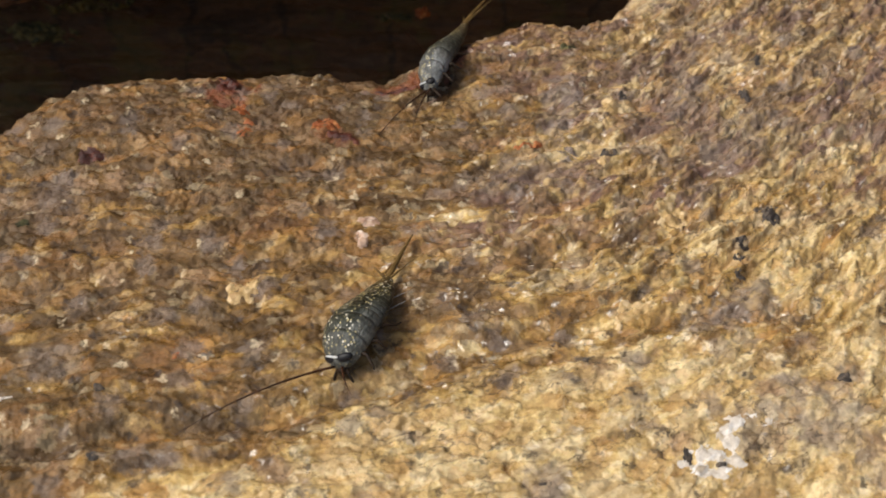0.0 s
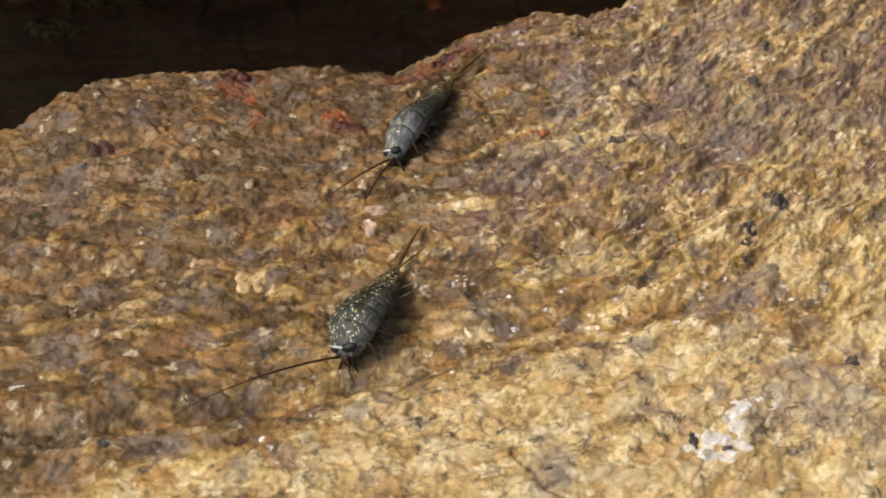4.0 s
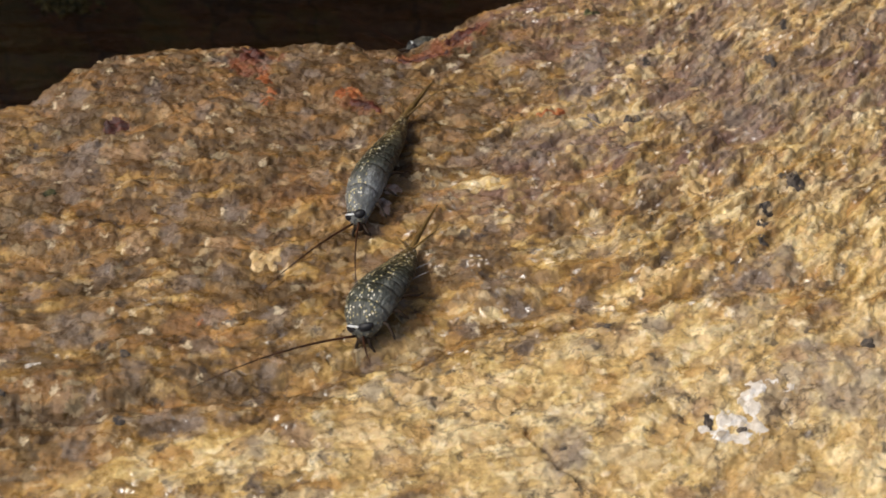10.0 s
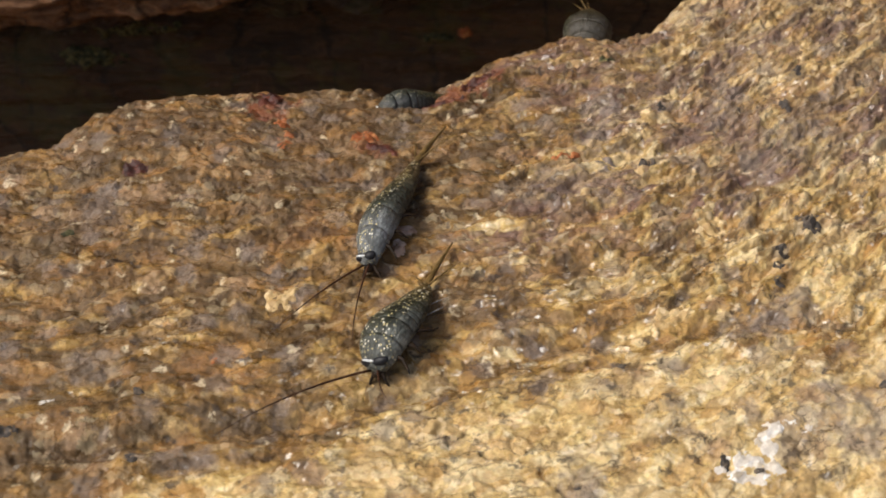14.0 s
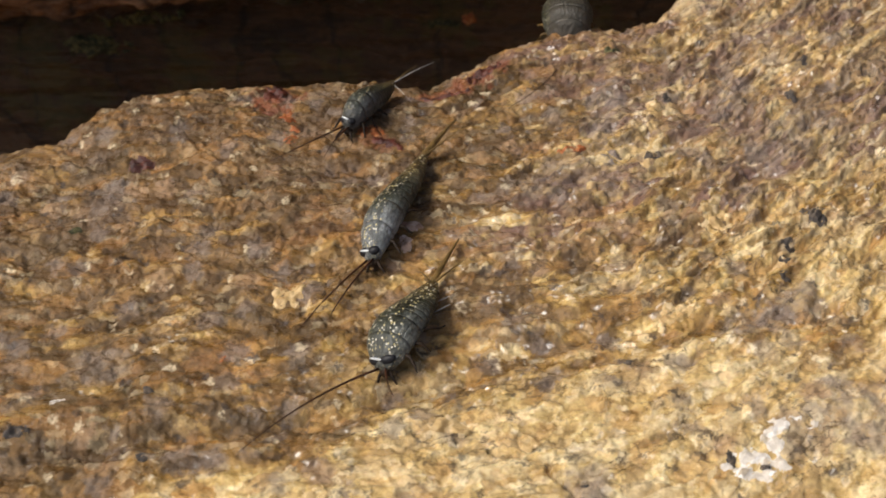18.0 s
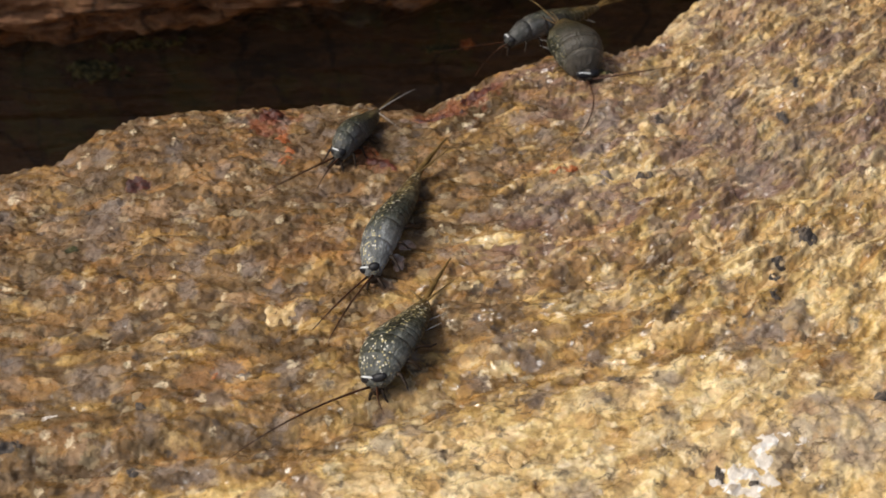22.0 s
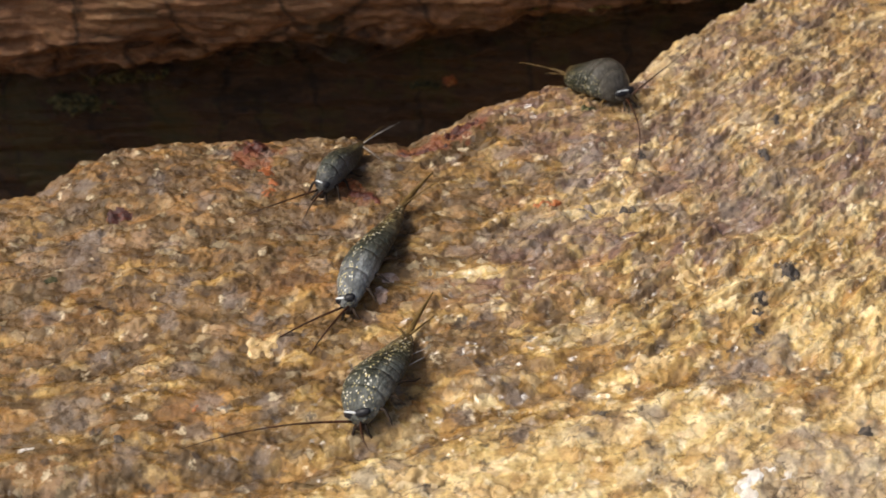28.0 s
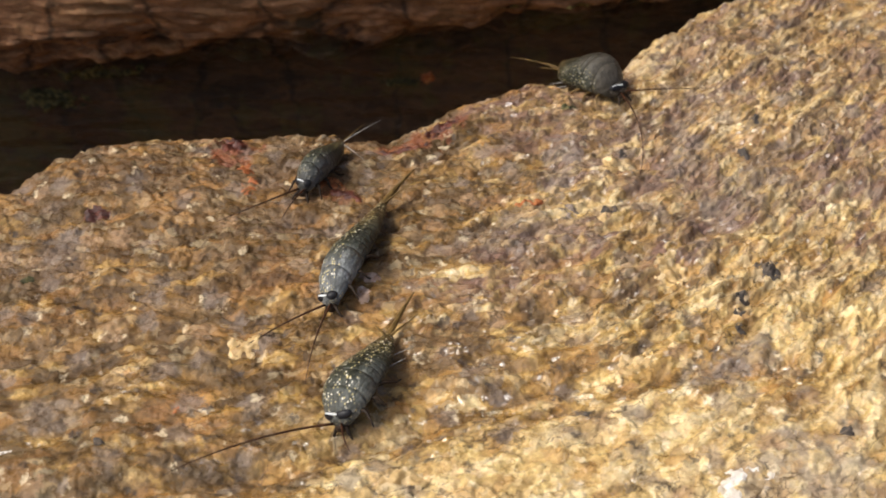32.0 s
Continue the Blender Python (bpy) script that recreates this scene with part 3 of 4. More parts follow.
def mauve_mask(x, y):
    """The violet-brown micaceous bands on the corner side."""
    u, v = turned(x, y)
    a = fbm(u * 0.05, v * 0.20, 4, 35, 0.55)
    band = np.exp(-((y - np.interp(x, [-4, 6, 14, 22, 32, 45], [4, 7, 9.5, 13, 21, 32])) / 4.2) ** 2)
    m = 0.9 * smooth(-0.10, 0.30, a) * smooth(4, 14, y) + 1.0 * band * smooth(-0.35, 0.1, a)
    return m * smooth(-4, 6, x)


STEP = 0.15
rock = sheet("boulder", spaced([(-260, -70, 6), (-70, -46, 0.8), (-46, 54, STEP), (54, 80, 0.8), (80, 260, 6)]),
             spaced([(-240, -60, 6), (-60, -29, 0.7), (-29, 66, STEP), (66, 74, 0.4), (74, 110, 4)]), height, STONE,
             {"vein": vein_mask, "grain": lambda x, y: grains(x, y)[1], "tone": lambda x, y: 0.3 + 0.5 * np.clip(tone_mask(x, y), -0.45, 1.0), "rust": rust_mask, "grey": grey_mask, "mauve": mauve_mask,
              "along": lambda x, y: turned(x, y)[0] / 1000 + 0.5, "across": lambda x, y: turned(x, y)[1] / 1000 + 0.5})
tagged(rock, "damp ochre-brown coarse-grained boulder with darker wavy bands", "boulder", kind="structure")


# ---- the far rock behind the cleft: a ledge over a dark recess ----
def far_face(x, z):
    edge = np.interp(x, [-120, -60, -20, 10, 40, 120], [-19, -18.5, -14, -10.2, -4.8, -1]) + 1.3 * fbm(x * 0.06, x * 0 + 2.2, 3, 50)
    y = 78 - 0.13 * np.clip(z - edge, 0, 34) + 19 * smooth(6, -12, z - edge + 4.0 * fbm(x * 0.05, z * 0.12, 4, 58, 0.6)) - 0.10 * np.clip(edge - z, 0, None)
    # unseen crest, its height chosen to keep light off the near rock
    y = y + 3.0 * np.clip(z - np.interp(x, [-140, -70, -30, 20, 120], [125, 118, 98, 84, 78]), 0, None)
    return y + 1.1 * fbm(x * 0.03, z * 0.10, 4, 52, 0.5) + 0.45 * fbm(x * 0.07, z * 0.55, 5, 54, 0.65)


# 1 down in the recess, where shade is painted into the stone
def recess_shade(x, z):
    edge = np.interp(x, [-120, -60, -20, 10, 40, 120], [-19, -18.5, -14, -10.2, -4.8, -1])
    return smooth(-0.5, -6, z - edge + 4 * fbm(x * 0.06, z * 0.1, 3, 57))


far = sheet("far_rock", spaced([(-300, -95, 8), (-95, 70, 0.4), (70, 300, 8)]), spaced([(-120, -60, 4), (-60, 6, 0.35), (6, 150, 5)]), far_face, DARK, {"recess_shade": recess_shade}, "y")
thick = far.modifiers.new("thickness", "SOLIDIFY")
thick.thickness = 0.14
tagged(far, "dark brown wet layered rock behind the cleft", "rock", kind="structure")

shore = sheet("ground", spaced([(-3e6, -3e5, 9e5), (-3e5, 3e5, 1e5), (3e5, 3e6, 9e5)]), spaced([(-3e6, -3e5, 9e5), (-3e5, 3e5, 1e5), (3e5, 3e6, 9e5)]),
              lambda x, y: x * 0 - 118.0, DARK)
tagged(shore, "dark wet shore under the rocks", "ground", kind="structure")


# ---- crusts and grains on the near rock ----
def patch(name, mat, x, y, rx, ry, turn=0, thick=0.25, seed=1, label="", category="", group="", step=0.16, far_side=False):
    """A thin raised patch with a ragged outline, its rim sunk into the stone."""
    r = max(rx, ry) * 2.2
    xs, ys = np.arange(x - r, x + r, step), np.arange(y - r, y + r, step)
    X, Y = np.meshgrid(xs, ys)
    s = spot(X, Y, x, y, rx, ry, turn, seed)
    lift = thick * (s - 0.45 + 0.75 * smooth(0.05, 0.4, s) * fbm(X * 0.9, Y * 0.9, 4, seed + 3, 0.6)) - 0.06
    Z = far_face(X, Y) - lift if far_side else height(X, Y) + lift
    keep = s > 0.02
    index = -np.ones(X.shape, int)
    quad = keep[:-1, :-1] & keep[1:, :-1] & keep[:-1, 1:] & keep[1:, 1:]
    used = np.zeros(X.shape, bool)
    for a, b in ((0, 0), (1, 0), (0, 1), (1, 1)):
        used[a:a + quad.shape[0], b:b + quad.shape[1]] |= quad
    index[used] = np.arange(used.sum())
    j, i = np.nonzero(quad)
    faces = np.stack([index[j, i], index[j, i + 1], index[j + 1, i + 1], index[j + 1, i]], 1)
    base = np.array([x, float(far_face(np.array([x]), np.array([y]))[0]), y] if far_side else [x, y, float(top(np.array([x]), np.array([y]))[0])])
    grid = np.stack([X, Z, Y] if far_side else [X, Y, Z], -1)
    me = bpy.data.meshes.new(name)
    me.from_pydata(((grid[used] - base) * MM).tolist(), [], faces.tolist())
    me.polygons.foreach_set("use_smooth", np.ones(len(faces), bool))
    me.materials.append(mat)
    ob = new(name, me)
    ob.location = base * MM
    return tagged(ob, label, category, group)


W = dict(label="white crusty patch on the ochre stone", category="lichen", group="white crust")
patch("pale_patch", WHITE, 20.6, -18.6, 1.9, 1.6, 20, 0.19, 61, **W)
patch("pale_patch", WHITE, 22.3, -16.2, 0.9, 1.9, -20, 0.19, 62, **W)
patch("pale_patch", WHITE, 24.2, -15.0, 1.7, 0.6, 8, 0.12, 63, **W)
patch("pale_patch", WHITE, -29.2, -13.5, 0.8, 0.6, 40, 0.15, 64, **W)
K = dict(label="small black crust spot on the stone", category="lichen", group="black spots")
for x, y, rx, ry, turn in ((20.9, -18.8, 0.45, 0.35, 0), (19.0, -18.2, 0.35, 0.8, 10), (28.4, 4.8, 1.0, 0.9, 0), (31.4, 8.8, 1.0, 1.5, 10), (27.6, 3.0, 0.5, 0.5, 0),
                           (18.4, 17.0, 0.9, 0.9, 30), (32.2, -11.0, 0.6, 0.55, 20), (-22.8, -12.2, 0.65, 0.5, 10), (-21.8, -18.6, 0.5, 0.45, 0)):
    patch("black_spot", BLACK, x, y, rx, ry, turn, 0.3 if x in (20.9, 19.0) else 0.24, int(70 + x), step=0.11, **K)
for x, y, rx, ry, turn in ((33.6, 27.6, 0.5, 0.9, 25), (36, 33, 0.5, 0.9, 0), (21, 27.5, 0.6, 1.0, 0),
                           (13.0, -8.8, 0.5, 0.4, 0), (8.6, -20.6, 0.35, 0.3, 30), (27.0, 0.6, 0.5, 0.7, 0), (-14.3, -2.6, 0.6, 0.5, 0), (-31, -16.5, 1.1, 0.7, 10)):
    patch("black_spot", BLACK, x, y, rx, ry, turn, 0.22, int(95 + x), step=0.11, **K)
R = dict(label="dark red crust on the lip of the stone", category="crust", group="red crust")
patch("red_crust", RED, -18.7, 27.6, 1.3, 2.0, 15, 0.4, 81, **R)
patch("red_crust", RED, 2.4, 32.6, 2.2, 1.3, 40, 0.5, 82, **R)
patch("red_crust", RED, -1.8, 29.0, 2.6, 0.7, 5, 0.35, 83, **R)
patch("red_crust", RED, -6.6, 19.0, 1.6, 0.8, -35, 0.3, 84, **R)
patch("red_crust", RED, -29.4, 15.0, 1.4, 0.8, -10, 0.35, 85, **R)
O = dict(label="orange crust on the stone", category="crust", group="orange crust")
patch("orange_crust", ORANGE, -16.9, 22.8, 1.3, 1.4, 20, 0.15, 86, **O)
patch("orange_crust", ORANGE, -16.2, 20.0, 1.0, 1.5, 0, 0.13, 87, **O)
patch("orange_crust", ORANGE, -8.6, 21.0, 1.4, 0.9, 20, 0.15, 88, **O)
patch("orange_crust", ORANGE, 10.9, 18.1, 1.2, 0.5, 20, 0.3, 89, **O)
patch("orange_crust", ORANGE, -18.0, -8.9, 0.5, 0.9, 10, 0.10, 90, **O)
G = dict(label="pale cream quartz grain set in the stone", category="grain", group="pale grains")
for x, y, rx, ry, turn in ((18.9, 21.4, 0.8, 0.9, 0), (19.6, 25.0, 1.2, 2.0, -15), (17.4, 15.6, 0.6, 0.5, 0), (37.5, 32.9, 0.7, 0.9, 0), (38, 37, 1.2, 2.2, -15), (5.0, -16.4, 0.9, 0.8, 0),
                           (-0.5, -15.4, 2.0, 0.8, 12), (-13.6, -2.4, 1.4, 1.3, 20), (-9.4, -22, 1.2, 0.9, 0), (23, 8.4, 1.6, 1.6, 30), (17, -4.0, 2.0, 1.0, 30)):
    patch("quartz_grain", CREAM, x, y, rx, ry, turn, 0.3, int(120 + x), **G)
patch("quartz_grain", PINK, -4.5, 4.3, 0.6, 0.8, 20, 0.28, 91, label="pinkish white grain standing out of the stone", category="grain", group="pale grains")
patch("quartz_grain", PINK, -4.0, 6.6, 0.8, 0.8, 0, 0.22, 92, label="pinkish white grain standing out of the stone", category="grain", group="pale grains")
patch("grey_grain", GREYM, 14.4, 17.4, 1.2, 1.1, 0, 0.16, 134, label="smooth grey grain set in the stone", category="grain")
patch("moss_tuft", GREEN, 16.8, 36.6, 1.1, 0.8, 30, 0.35, 140, label="small green growth on the stone", category="moss")
patch("moss_tuft", GREEN, -33.5, 6.0, 0.9, 0.5, 30, 0.15, 141, label="small green growth on the stone", category="moss")

F = dict(step=0.3, far_side=True)
patch("moss_tuft", GREEN, -3.0, -28.6, 4.0, 0.9, 0, 0.6, 150, label="thin green growth on the dark rock", category="moss", **F)
patch("orange_crust", ORANGE, 1.4, -27.8, 1.5, 1.0, 0, 0.6, 151, label="small orange crust on the dark rock", category="crust", group="orange crust", **F)
# a faint bluish reflection, set on the rock as a thin grey patch
patch("pale_patch", GREYM, -17.0, -13.4, 2.4, 1.2, 0, 0.5, 152, label="faint bluish reflection on the dark rock, laid on as a grey patch", category="lichen", **F)
for x, z, rx, rz, seed in ((13.6, -8.4, 2.4, 0.8, 155), (23.6, -7.2, 3.4, 0.7, 156), (32.0, -7.0, 2.6, 0.6, 157)):
    patch("moss_tuft", MOSS, x, z, rx, rz, 4, 0.7, seed, label="yellow-green moss along the ledge of the dark rock", category="moss", group="moss on the ledge", **F)
patch("moss_tuft", GREEN, -54.0, -27.0, 8.0, 2.2, 8, 0.7, 153, label="dull green growth on the dark rock", category="moss", **F)
patch("moss_tuft", GREEN, -62.0, -33.0, 6.0, 2.0, 0, 0.7, 154, label="dull green growth on the dark rock", category="moss", **F)


# ---- bristletails ----
def part(name, bm, mat, parent, label=""):
    me = bpy.data.meshes.new(name)
    bm.to_mesh(me)
    bm.free()
    me.polygons.foreach_set("use_smooth", np.ones(len(me.polygons), bool))
    me.materials.append(mat)
    ob = new(name, me)
    ob.parent = parent
    return tagged(ob, label)


def tube(points, radii, sides=7):
    """A closed tapering tube through points, in millimetres."""
    bm = bmesh.new()
    pts = [Vector(p) for p in points]
    rings, up = [], Vector((0, 0, 1))
    for k, p in enumerate(pts):
        d = (pts[min(k + 1, len(pts) - 1)] - pts[max(k - 1, 0)]).normalized()
        s = d.cross(up if abs(d.z) < 0.95 else Vector((0, 1, 0))).normalized()
        t = s.cross(d)
        rings.append([bm.verts.new((p + (s * math.cos(a) + t * math.sin(a)) * radii[k]) * MM) for a in (2 * math.pi * j / sides for j in range(sides))])
    for a, b in zip(rings, rings[1:]):
        for j in range(sides):
            bm.faces.new((a[j], a[(j + 1) % sides], b[(j + 1) % sides], b[j]))
    bm.faces.new(rings[0][::-1]), bm.faces.new(rings[-1])
    bmesh.ops.recalc_face_normals(bm, faces=bm.faces)
    return bm


def egg(c, r, turn=(0, 0, 0), u=16, v=10):
    bm = bmesh.new()
    bmesh.ops.create_uvsphere(bm, u_segments=u, v_segments=v, radius=1.0)
    bm.transform(Matrix.Scale(MM, 4) @ pose(*c, *turn) @ Matrix.Diagonal((*r, 1)))
    return bm


def curve_points(start, yaw, pitch, length, bend, droop, n=14):
    """Points of a thin curved limb that starts off along yaw and pitch (degrees) and bends on its way."""
    p, out = Vector(start), [Vector(start)]
    for k in range(n):
        f = k / n
        a, e = radians(yaw + bend * f), radians(pitch + droop * f)
        p = p + Vector((math.cos(a) * math.cos(e), math.sin(a) * math.cos(e), math.sin(e))) * (length / n)
        out.append(p.copy())
    return out


SEGMENTS = (("pronotum", 0.035, 0.19), ("mesonotum", 0.18, 0.36), ("metanotum", 0.35, 0.45))


def bristletail(label, length=13.0, wide=1.0, feelers=((15, 10, 4, 9), (-15, -10, 4, 9)), tails=(0, 24, -24), arch=1.0, tail_pitch=4, stout=0.0, skin=SCALES, tail_span=0.62, tail_thick=0.30, cercus=0.34, limb=None, eye=1.2, styli=2, head_out=0.0, thread=None):
    """A jumping bristletail, head along +x, standing on z = 0."""
    thing = tagged(new("bristletail"), label, "insect", "bristletails on the rock")
    L = length

    def half(s):
        return wide * float(np.interp(s, [0, 0.03, 0.08, 0.16, 0.26, 0.40, 0.54, 0.70, 0.86, 1.0], [0.68, 0.94, 1.28, 1.66, 1.90, 1.95, 1.92, 1.70, 1.20, 0.46]) * (1 + stout * s))

    def crest(s):
        return arch * float(np.interp(s, [0, 0.03, 0.08, 0.16, 0.26, 0.40, 0.56, 0.76, 1.0], [1.35, 1.80, 2.35, 2.95, 3.25, 3.15, 2.60, 1.85, 1.15]) * (1 + stout * s))

    def floor_of(s):
        return float(np.interp(s, [0, 0.2, 0.5, 1.0], [0.45, 0.45, 0.35, 0.40]))

    def ring(name, s0, s1, label_=""):
        bm, rings, n = bmesh.new(), [], 18
        for k in range(6):
            f = k / 5
            s = s0 + (s1 - s0) * f
            flare = 0.975 + 0.040 * f - (0.10 if k == 0 else 0.0) - (0.03 if k == 5 else 0.0)
            w, hi, lo = half(min(s, 1)) * flare, crest(min(s, 1)), floor_of(min(s, 1))
            mid, ht = lo + (hi - lo) * 0.36, (hi - lo) * flare
            row = []
            for j in range(n):
                a = 2 * math.pi * j / n
                z = mid + math.sin(a) * (ht * 0.64 if math.sin(a) > 0 else ht * 0.34)
                row.append(bm.verts.new((L * (0.5 - s) * MM, math.copysign(abs(math.cos(a)) ** 0.85, math.cos(a)) * w * MM, z * MM)))
            rings.append(row)
        for a, b in zip(rings, rings[1:]):
            for j in range(n):
                bm.faces.new((a[j], a[(j + 1) % n], b[(j + 1) % n], b[j]))
        bm.faces.new(rings[0][::-1]), bm.faces.new(rings[-1])
        bmesh.ops.recalc_face_normals(bm, faces=bm.faces)
        return part(name, bm, skin, thing, label_)

    for name, s0, s1 in SEGMENTS:
        ring(name, s0, s1)
    for k in range(10):
        s0 = 0.44 + 0.056 * k
        ring("abdomen_segment", s0, s0 + 0.066)
    # head with its large eyes
    hx, hz = L * 0.5 - 0.62 + head_out, (1.08 + 0.3 * head_out) * arch
    head = part("head", egg((hx, 0, hz), (0.72, 0.94 * wide, 0.82), (0, 18, 0)), skin, thing)
    for side in (1, -1):
        part("eye", egg((hx + 0.20, 0.44 * side * wide, hz + 0.44), (0.34 * eye, 0.70 * wide, 0.27 * eye), (0, 40, 14 * side)), EYE, head, "glossy black compound eye")
        part("palp", tube(curve_points((hx + 0.45, 0.4 * side, hz - 0.5), 25 * side, -20, 1.2, 30 * side, -50, 8), np.linspace(0.16, 0.08, 9)), LIMB, head, "short brown palp")
    # the sky's reflection on one eye, modelled as a pale sliver
    part("eye_glint", egg((hx + 0.30, -0.36 * wide, hz + 0.70), (0.09 * eye, 0.62 * wide, 0.09 * eye), (0, 35, -14), 12, 8), GLINT, head, "sky's reflection on the eye, built as a pale streak")
    part("mouthparts", egg((hx + 0.45, 0, hz - 0.50), (0.45, 0.55, 0.45)), LIMB, head)
    # antennae, pivoting at the brow
    antennae = []
    for side, (yaw, bend, pitch, span) in zip((1, -1), feelers):
        pts = curve_points((0, 0, 0), 0, pitch, span, bend, -pitch * 1.3 - 6, 18)
        a = part("antenna", tube(pts, [0.105 - 0.080 * k / 18 for k in range(19)], 6), FEELER, thing, "long dark brown thread-like antenna")
        pivot = (hx + 0.55, 0.26 * side, hz - 0.05)
        a.matrix_basis = mm_pose(*pivot, 0, 0, yaw)
        antennae.append((a, pivot))
    # legs
    for k, s in enumerate((0.15, 0.26, 0.37)):
        for side in (1, -1):
            x0, y0 = L * (0.5 - s), half(s) * 0.55 * side
            fx = (0.7, 0.0, -1.2)[k]
            knee, ankle = (x0 + fx * 0.5, (half(s) + 0.16) * side, 0.95), (x0 + fx * 1.1, (half(s) + 0.45) * side, 0.20)
            toe = (x0 + fx * 1.5, (half(s) + 0.62) * side, 0.02)
            part("leg", tube([(x0, y0, 0.75), ((x0 + knee[0]) / 2, (y0 + knee[1]) / 2, 1.05), knee, ankle, toe], [0.22, 0.20, 0.14, 0.09, 0.05]), limb or LIMB, thing, "thin brown leg")
    # styli under the abdomen, pale against the stone
    for k in range(styli):
        s = 0.66 + 0.13 * k
        for side in (1, -1):
            p = (L * (0.5 - s), half(s) * 0.8 * side, 0.6)
            part("stylus", tube(curve_points(p, 180 - side * (38 + 6 * k), -12, 1.5, 10 * side, -6, 5), [0.045, 0.042, 0.038, 0.03, 0.024, 0.016], 5), BRISTLE, thing, "pale bristle under the abdomen")
    # tail filaments
    fine = 0.065 if thread else 0.13
    for name, yaw, span, r in (("tail_filament", 180 + tails[0], tail_span * L, tail_thick), ("cercus", 180 + tails[1], cercus * L, fine), ("cercus", 180 + tails[2], cercus * L, fine)):
        pts = curve_points((-L * 0.49, 0, 0.85), yaw, tail_pitch, span, 8, -10 - tail_pitch * 0.4, 14)
        part(name, tube(pts, [r * (1 - 0.82 * k / 14) for k in range(15)], 6), (thread or FILAMENT) if name == "cercus" else FILAMENT, thing, "tapering tail filament")
    return thing, antennae


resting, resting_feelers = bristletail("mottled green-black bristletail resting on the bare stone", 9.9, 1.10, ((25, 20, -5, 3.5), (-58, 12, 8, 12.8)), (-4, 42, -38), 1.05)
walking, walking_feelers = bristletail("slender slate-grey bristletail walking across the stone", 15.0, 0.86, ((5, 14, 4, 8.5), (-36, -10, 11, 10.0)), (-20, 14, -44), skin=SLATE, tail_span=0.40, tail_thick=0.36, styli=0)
lip_one, lip_feelers = bristletail("dark bristletail climbing over the lip of the cleft", 9.8, 0.71, ((18, 10, 4, 7), (-28, -12, 4, 9)), (-20, -32, -136), 1.0, 16, skin=DUSKY_SHADED, tail_span=0.40, tail_thick=0.10, cercus=0.55, styli=0, thread=BRISTLE)
corner_one, corner_feelers = bristletail("speckled grey bristletail perched on the corner of the boulder", 9.0, 1.20, ((40, 14, 4, 9.5), (-22, -42, 4, 17)), (26, 44, 10), 1.24, 14, 0.50, GREY_SHADED, 0.75, 0.12, limb=FILAMENT, eye=1.4, head_out=0.7)
shy_one, shy_feelers = bristletail("pale grey bristletail slipping along the dark cleft", 15.0, 0.80, ((14, 20, 6, 9), (-14, -20, 6, 9)), (0, 20, -20), 1.0, 10, skin=DUSKY_SHADED)


def stand(x, y, heading, lift=0.0, pitch=0.0, roll=0.0):
    """A pose on the stone: millimetres, heading in degrees, raised by lift, nose up by pitch."""
    e = 2.5
    xs, ys = np.array([x, x + e, x - e, x, x]), np.array([y, y, y, y + e, y - e])
    h = top(xs, ys)
    up = Vector((-(h[1] - h[2]) / (2 * e), -(h[3] - h[4]) / (2 * e), 1))
    if up.z / up.length < 0.75:
        up = Vector((0, 0, 1))
    q = Vector((0, 0, 1)).rotation_difference(up.normalized()).to_matrix().to_4x4()
    return Matrix.Translation(Vector((x, y, float(h[0]) + 0.25 + lift)) * MM) @ q @ pose(0, 0, 0, 0, 0, heading) @ pose(0, 0, 0, roll, -pitch, 0)


def free(x, y, z, heading, pitch=0.0, roll=0.0):
    return mm_pose(x, y, z) @ pose(0, 0, 0, 0, 0, heading) @ pose(0, 0, 0, roll, -pitch, 0)


def feel(antenna, rows):
    """Key an antenna's swing: seconds, degrees from straight ahead and, if it lifts, degrees upwards."""
    ob, pivot = antenna
    walk(ob, [(t, mm_pose(*pivot, 0, -sum(up), yaw)) for t, yaw, *up in rows])


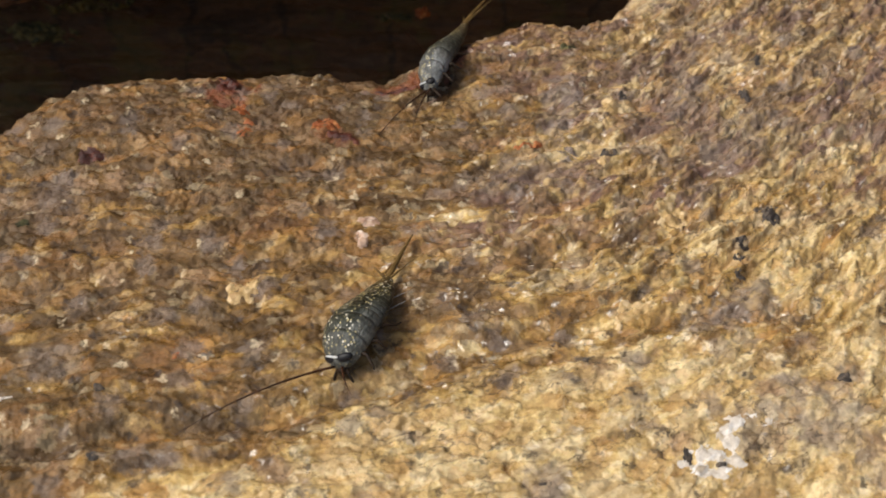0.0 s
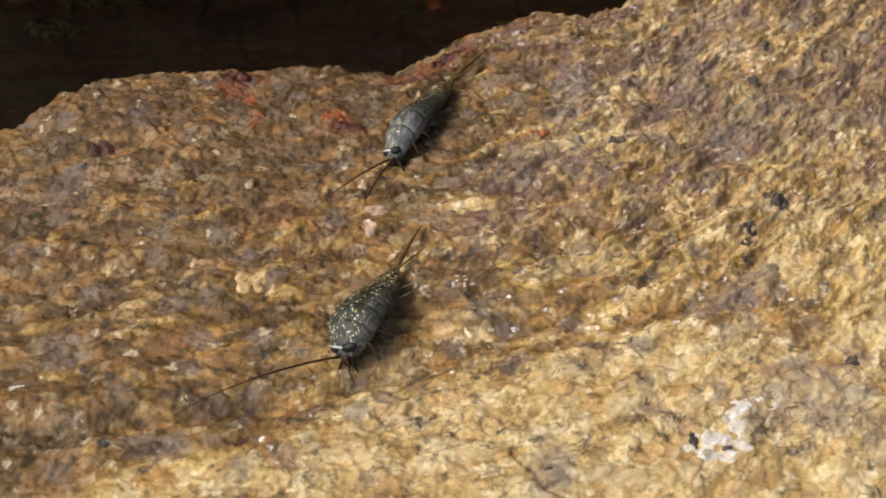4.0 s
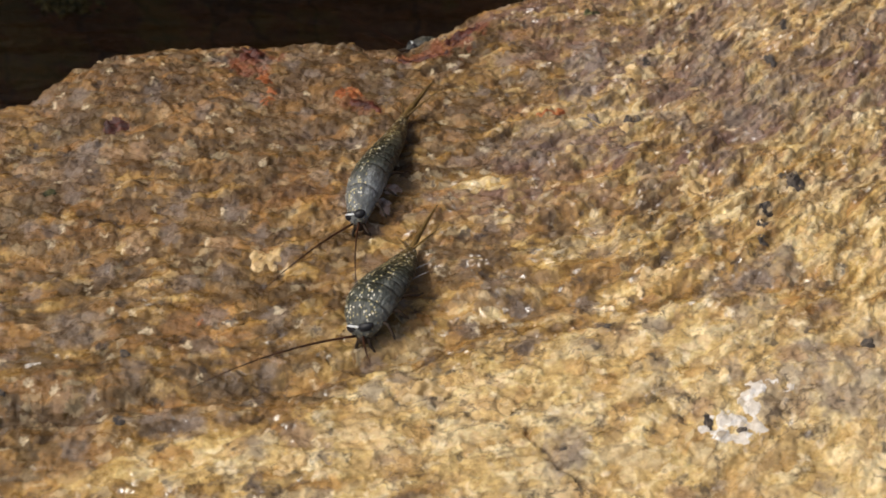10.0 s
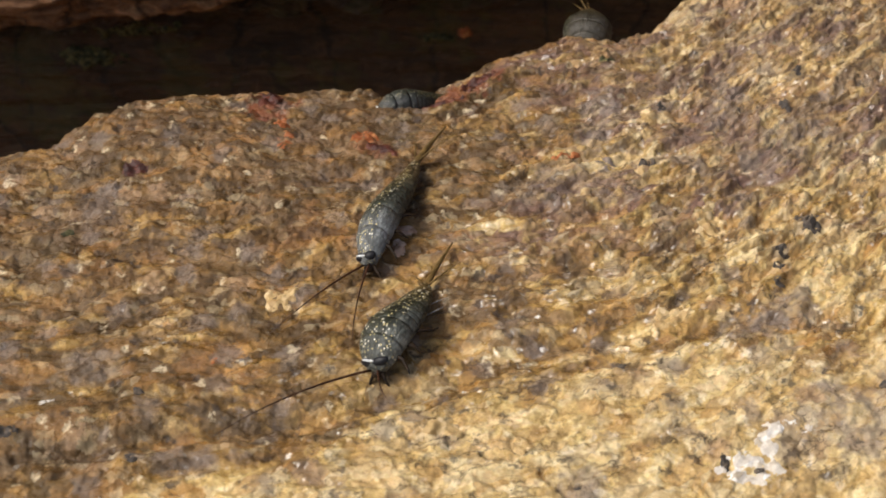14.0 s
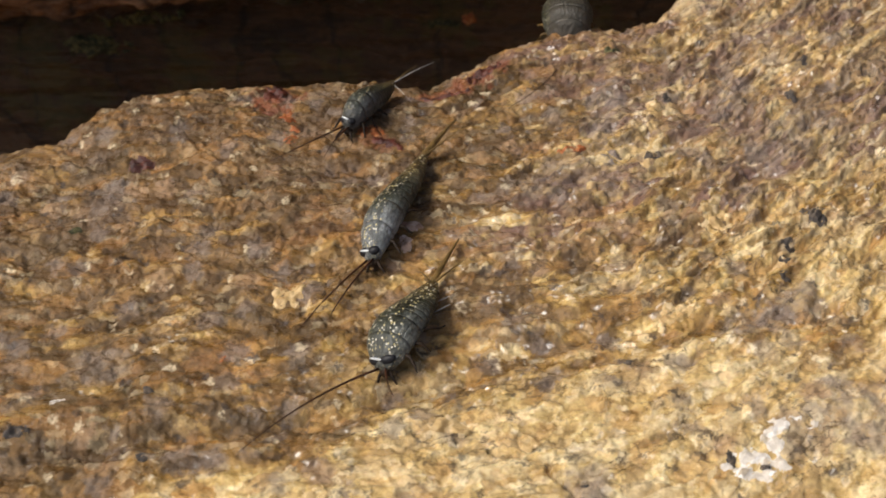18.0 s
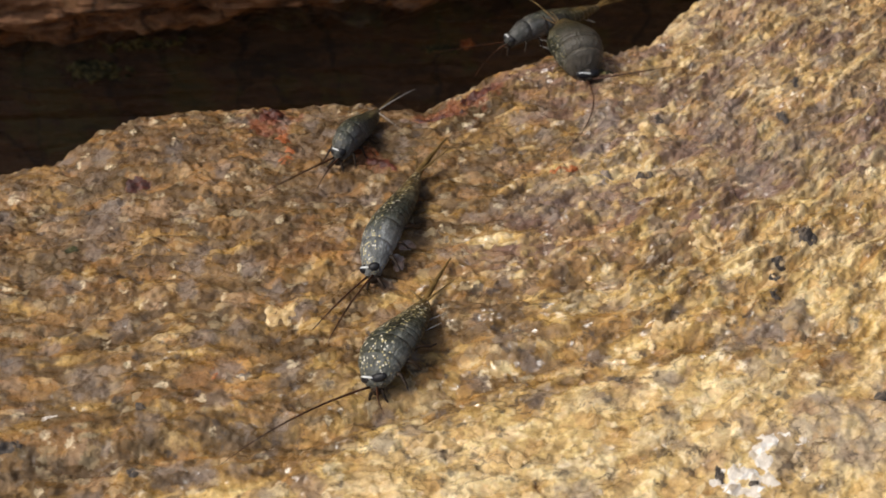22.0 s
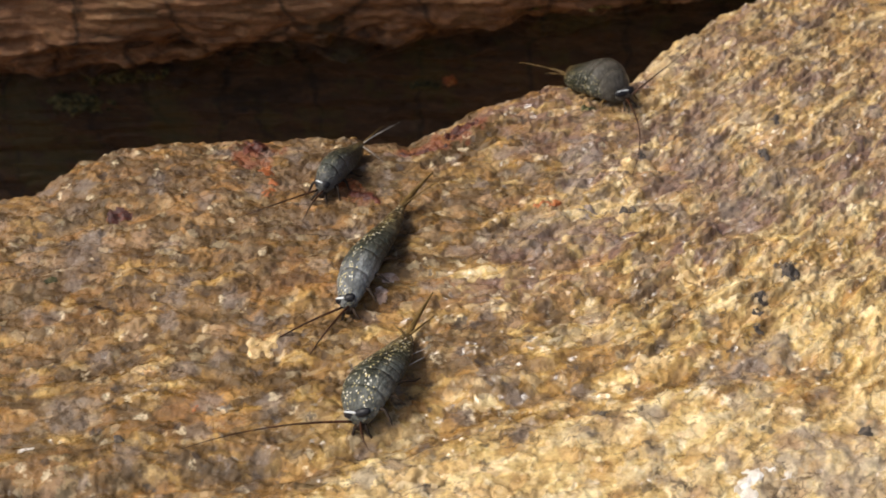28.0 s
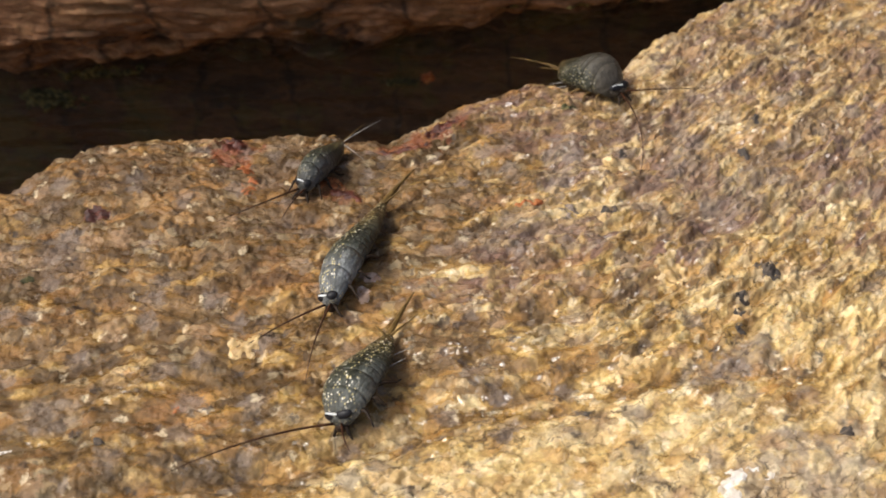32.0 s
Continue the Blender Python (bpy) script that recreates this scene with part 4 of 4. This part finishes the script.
def motions():
    feel(resting_feelers[1], [(0, -38, 20), (2, -40, 20), (6, -46, 22), (9, -44, 22), (13, -46, 22), (14.5, -34, 18), (17, -32, 18), (18, -28, 16), (20, -30, 16), (21, -36, 18), (23, -30, 16),
                              (24, -38, 20), (25, -42, 20), (28, -60, 24), (29, -60, 24), (30, -56, 24), (32, -48, 22)])
    feel(walking_feelers[1], [(0, -14, 4), (6, -20, 6), (9, -24, 8), (13, -26, 8), (17, -20, 2), (20, -14, 0), (23, -22, 2), (25, -24, 3), (28, -40, 7), (32, -38, 7)])
    feel(walking_feelers[0], [(0, -4), (3, -4), (6, -2), (9, 6, -8), (13, 2, -10), (17, -24, -2), (20, -18, -3), (23, -24, -2), (25, -20, -3), (28, -24, -4), (29, -16, -4), (30, -8, -8), (32, -6, -8)])
    feel(lip_feelers[1], [(0, -14), (13, -20), (19, -16), (24, -26), (28, -30), (32, -26)])
    feel(lip_feelers[0], [(0, 10), (13, 40), (19, 2, 8), (28, 4, 8), (32, 2, 8)])
    feel(corner_feelers[1], [(0, -4, 10), (13, -2, 22), (17, -2, 22), (18, 2, 22), (19, 6, 24), (20, 8, 26), (20.7, 2, 24), (21.6, -6, 20), (23, -4, 18), (24, -2, 16), (25, -4, 14), (28, -22, -8), (31, -16, -12), (32, -18, -12)])
    feel(corner_feelers[0], [(0, 12, 10), (13, 8, 22), (17, 8, 22), (18, 0, 22), (19, 8, 24), (20.7, 38, 30), (21.6, 50, 26), (23, 90, 14), (25, 80, 16), (28, 72, 30), (29, 54, 6), (31, 50, 0), (32, 50, 0)])
    walk(resting, [(0, stand(-3.5, -6.3, -109, roll=30)), (6, stand(-3.6, -6.7, -110, roll=30)), (9, stand(-3.5, -6.7, -110, roll=30)), (14, stand(-3.4, -6.2, -110, roll=30)),
                   (20, stand(-3.4, -6.3, -110, roll=30)), (25, stand(-3.3, -6.5, -109, roll=30)), (32, stand(-3.5, -6.6, -109, roll=30))])
    walk(walking, [(0, stand(4.0, 33.6, -105, roll=30)), (1, stand(2.6, 26.8, -110, roll=30)), (2, stand(1.0, 21.4, -108, roll=30)), (3, stand(1.0, 21.1, -109, roll=30)), (6, stand(-2.1, 15.2, -114, roll=30)),
                   (7, stand(-3.1, 13.4, -113, roll=30)), (8, stand(-4.7, 8.4, -102, roll=30)), (9, stand(-4.4, 8.2, -103, roll=30)), (13, stand(-4.7, 8.0, -103, roll=30)), (19, stand(-4.8, 8.2, -105, roll=30)),
                   (23, stand(-4.4, 8.5, -102, roll=30)), (28, stand(-4.8, 8.5, -105, roll=30)), (32, stand(-4.8, 8.8, -105, roll=30))])
    walk(lip_one, [(0, free(4.5, 40, -9, -150, 55)), (1, free(3.8, 38.4, -7.4, -150, 55)), (6, free(3.0, 38.6, -7.4, -150, 55)), (7, free(1.0, 36.8, -6.8, -150, 50)), (9, free(0.8, 37.2, -6.8, -150, 45)),
                   (10, free(-0.2, 36, -6.4, -150, 34)), (11, free(-2.2, 34, -5.2, -152, 22)), (12, free(-3.2, 32.2, -4.3, -154, 14)), (13, free(-3.4, 31.0, -3.6, -152, 10)), (14.5, free(-4.6, 29.0, -1.8, -142, 5)),
                   (17, stand(-8.6, 25.4, -116)), (18, stand(-8.8, 24.4, -114)), (19, stand(-9.0, 23.4, -112)), (23, stand(-9.4, 22.8, -109)), (32, stand(-9.3, 22.8, -109))])
    walk(corner_one, [(0, free(13, 56, -20, -92, -30)), (11, free(13, 56, -18, -92, -30)), (12, free(16.5, 51, -7, -98, -5)), (13, free(16.5, 49.6, -5.0, -100, -8)), (15, free(14.5, 48.0, -4.2, -100, -8)), (17, free(12.6, 46.4, -3.4, -98, -10)), (18, free(12.3, 44.6, -1.5, -95, -12)), (19, free(12.4, 42.6, -0.4, -93, -13)),
                      (20, free(12.6, 40.4, 0.5, -90, -14)), (21, free(13.4, 39.6, 0.4, -82, -13)), (23, free(13.1, 39.6, 0.3, -74, -11)), (25, free(13.2, 39.4, 0.2, -68, -9)), (27.5, free(17.7, 41.4, -0.6, -56, 6)),
                      (28, free(18.0, 41.4, -0.6, -56, 6)), (30, free(19.3, 42.2, -0.5, -56, 6)), (32, free(19.6, 42.2, -0.5, -55, 6))])
    walk(shy_one, [(0, free(32, 74, -26, 205)), (19.5, free(30, 70, -20, 210)), (20.5, free(24, 62, -8, 215)), (21.2, free(15, 54, -3.5, 218)), (21.6, free(12.2, 52.4, -2.6, 219)), (22.3, free(11.8, 51.0, -2.4, 222)),
                   (22.6, free(12.6, 52, -3.2, 225, -8)), (23.2, free(14, 58, -11, 225, -20)), (24, free(16, 66, -26, 225, -25)), (32, free(16, 68, -28, 225, -25))])


motions()
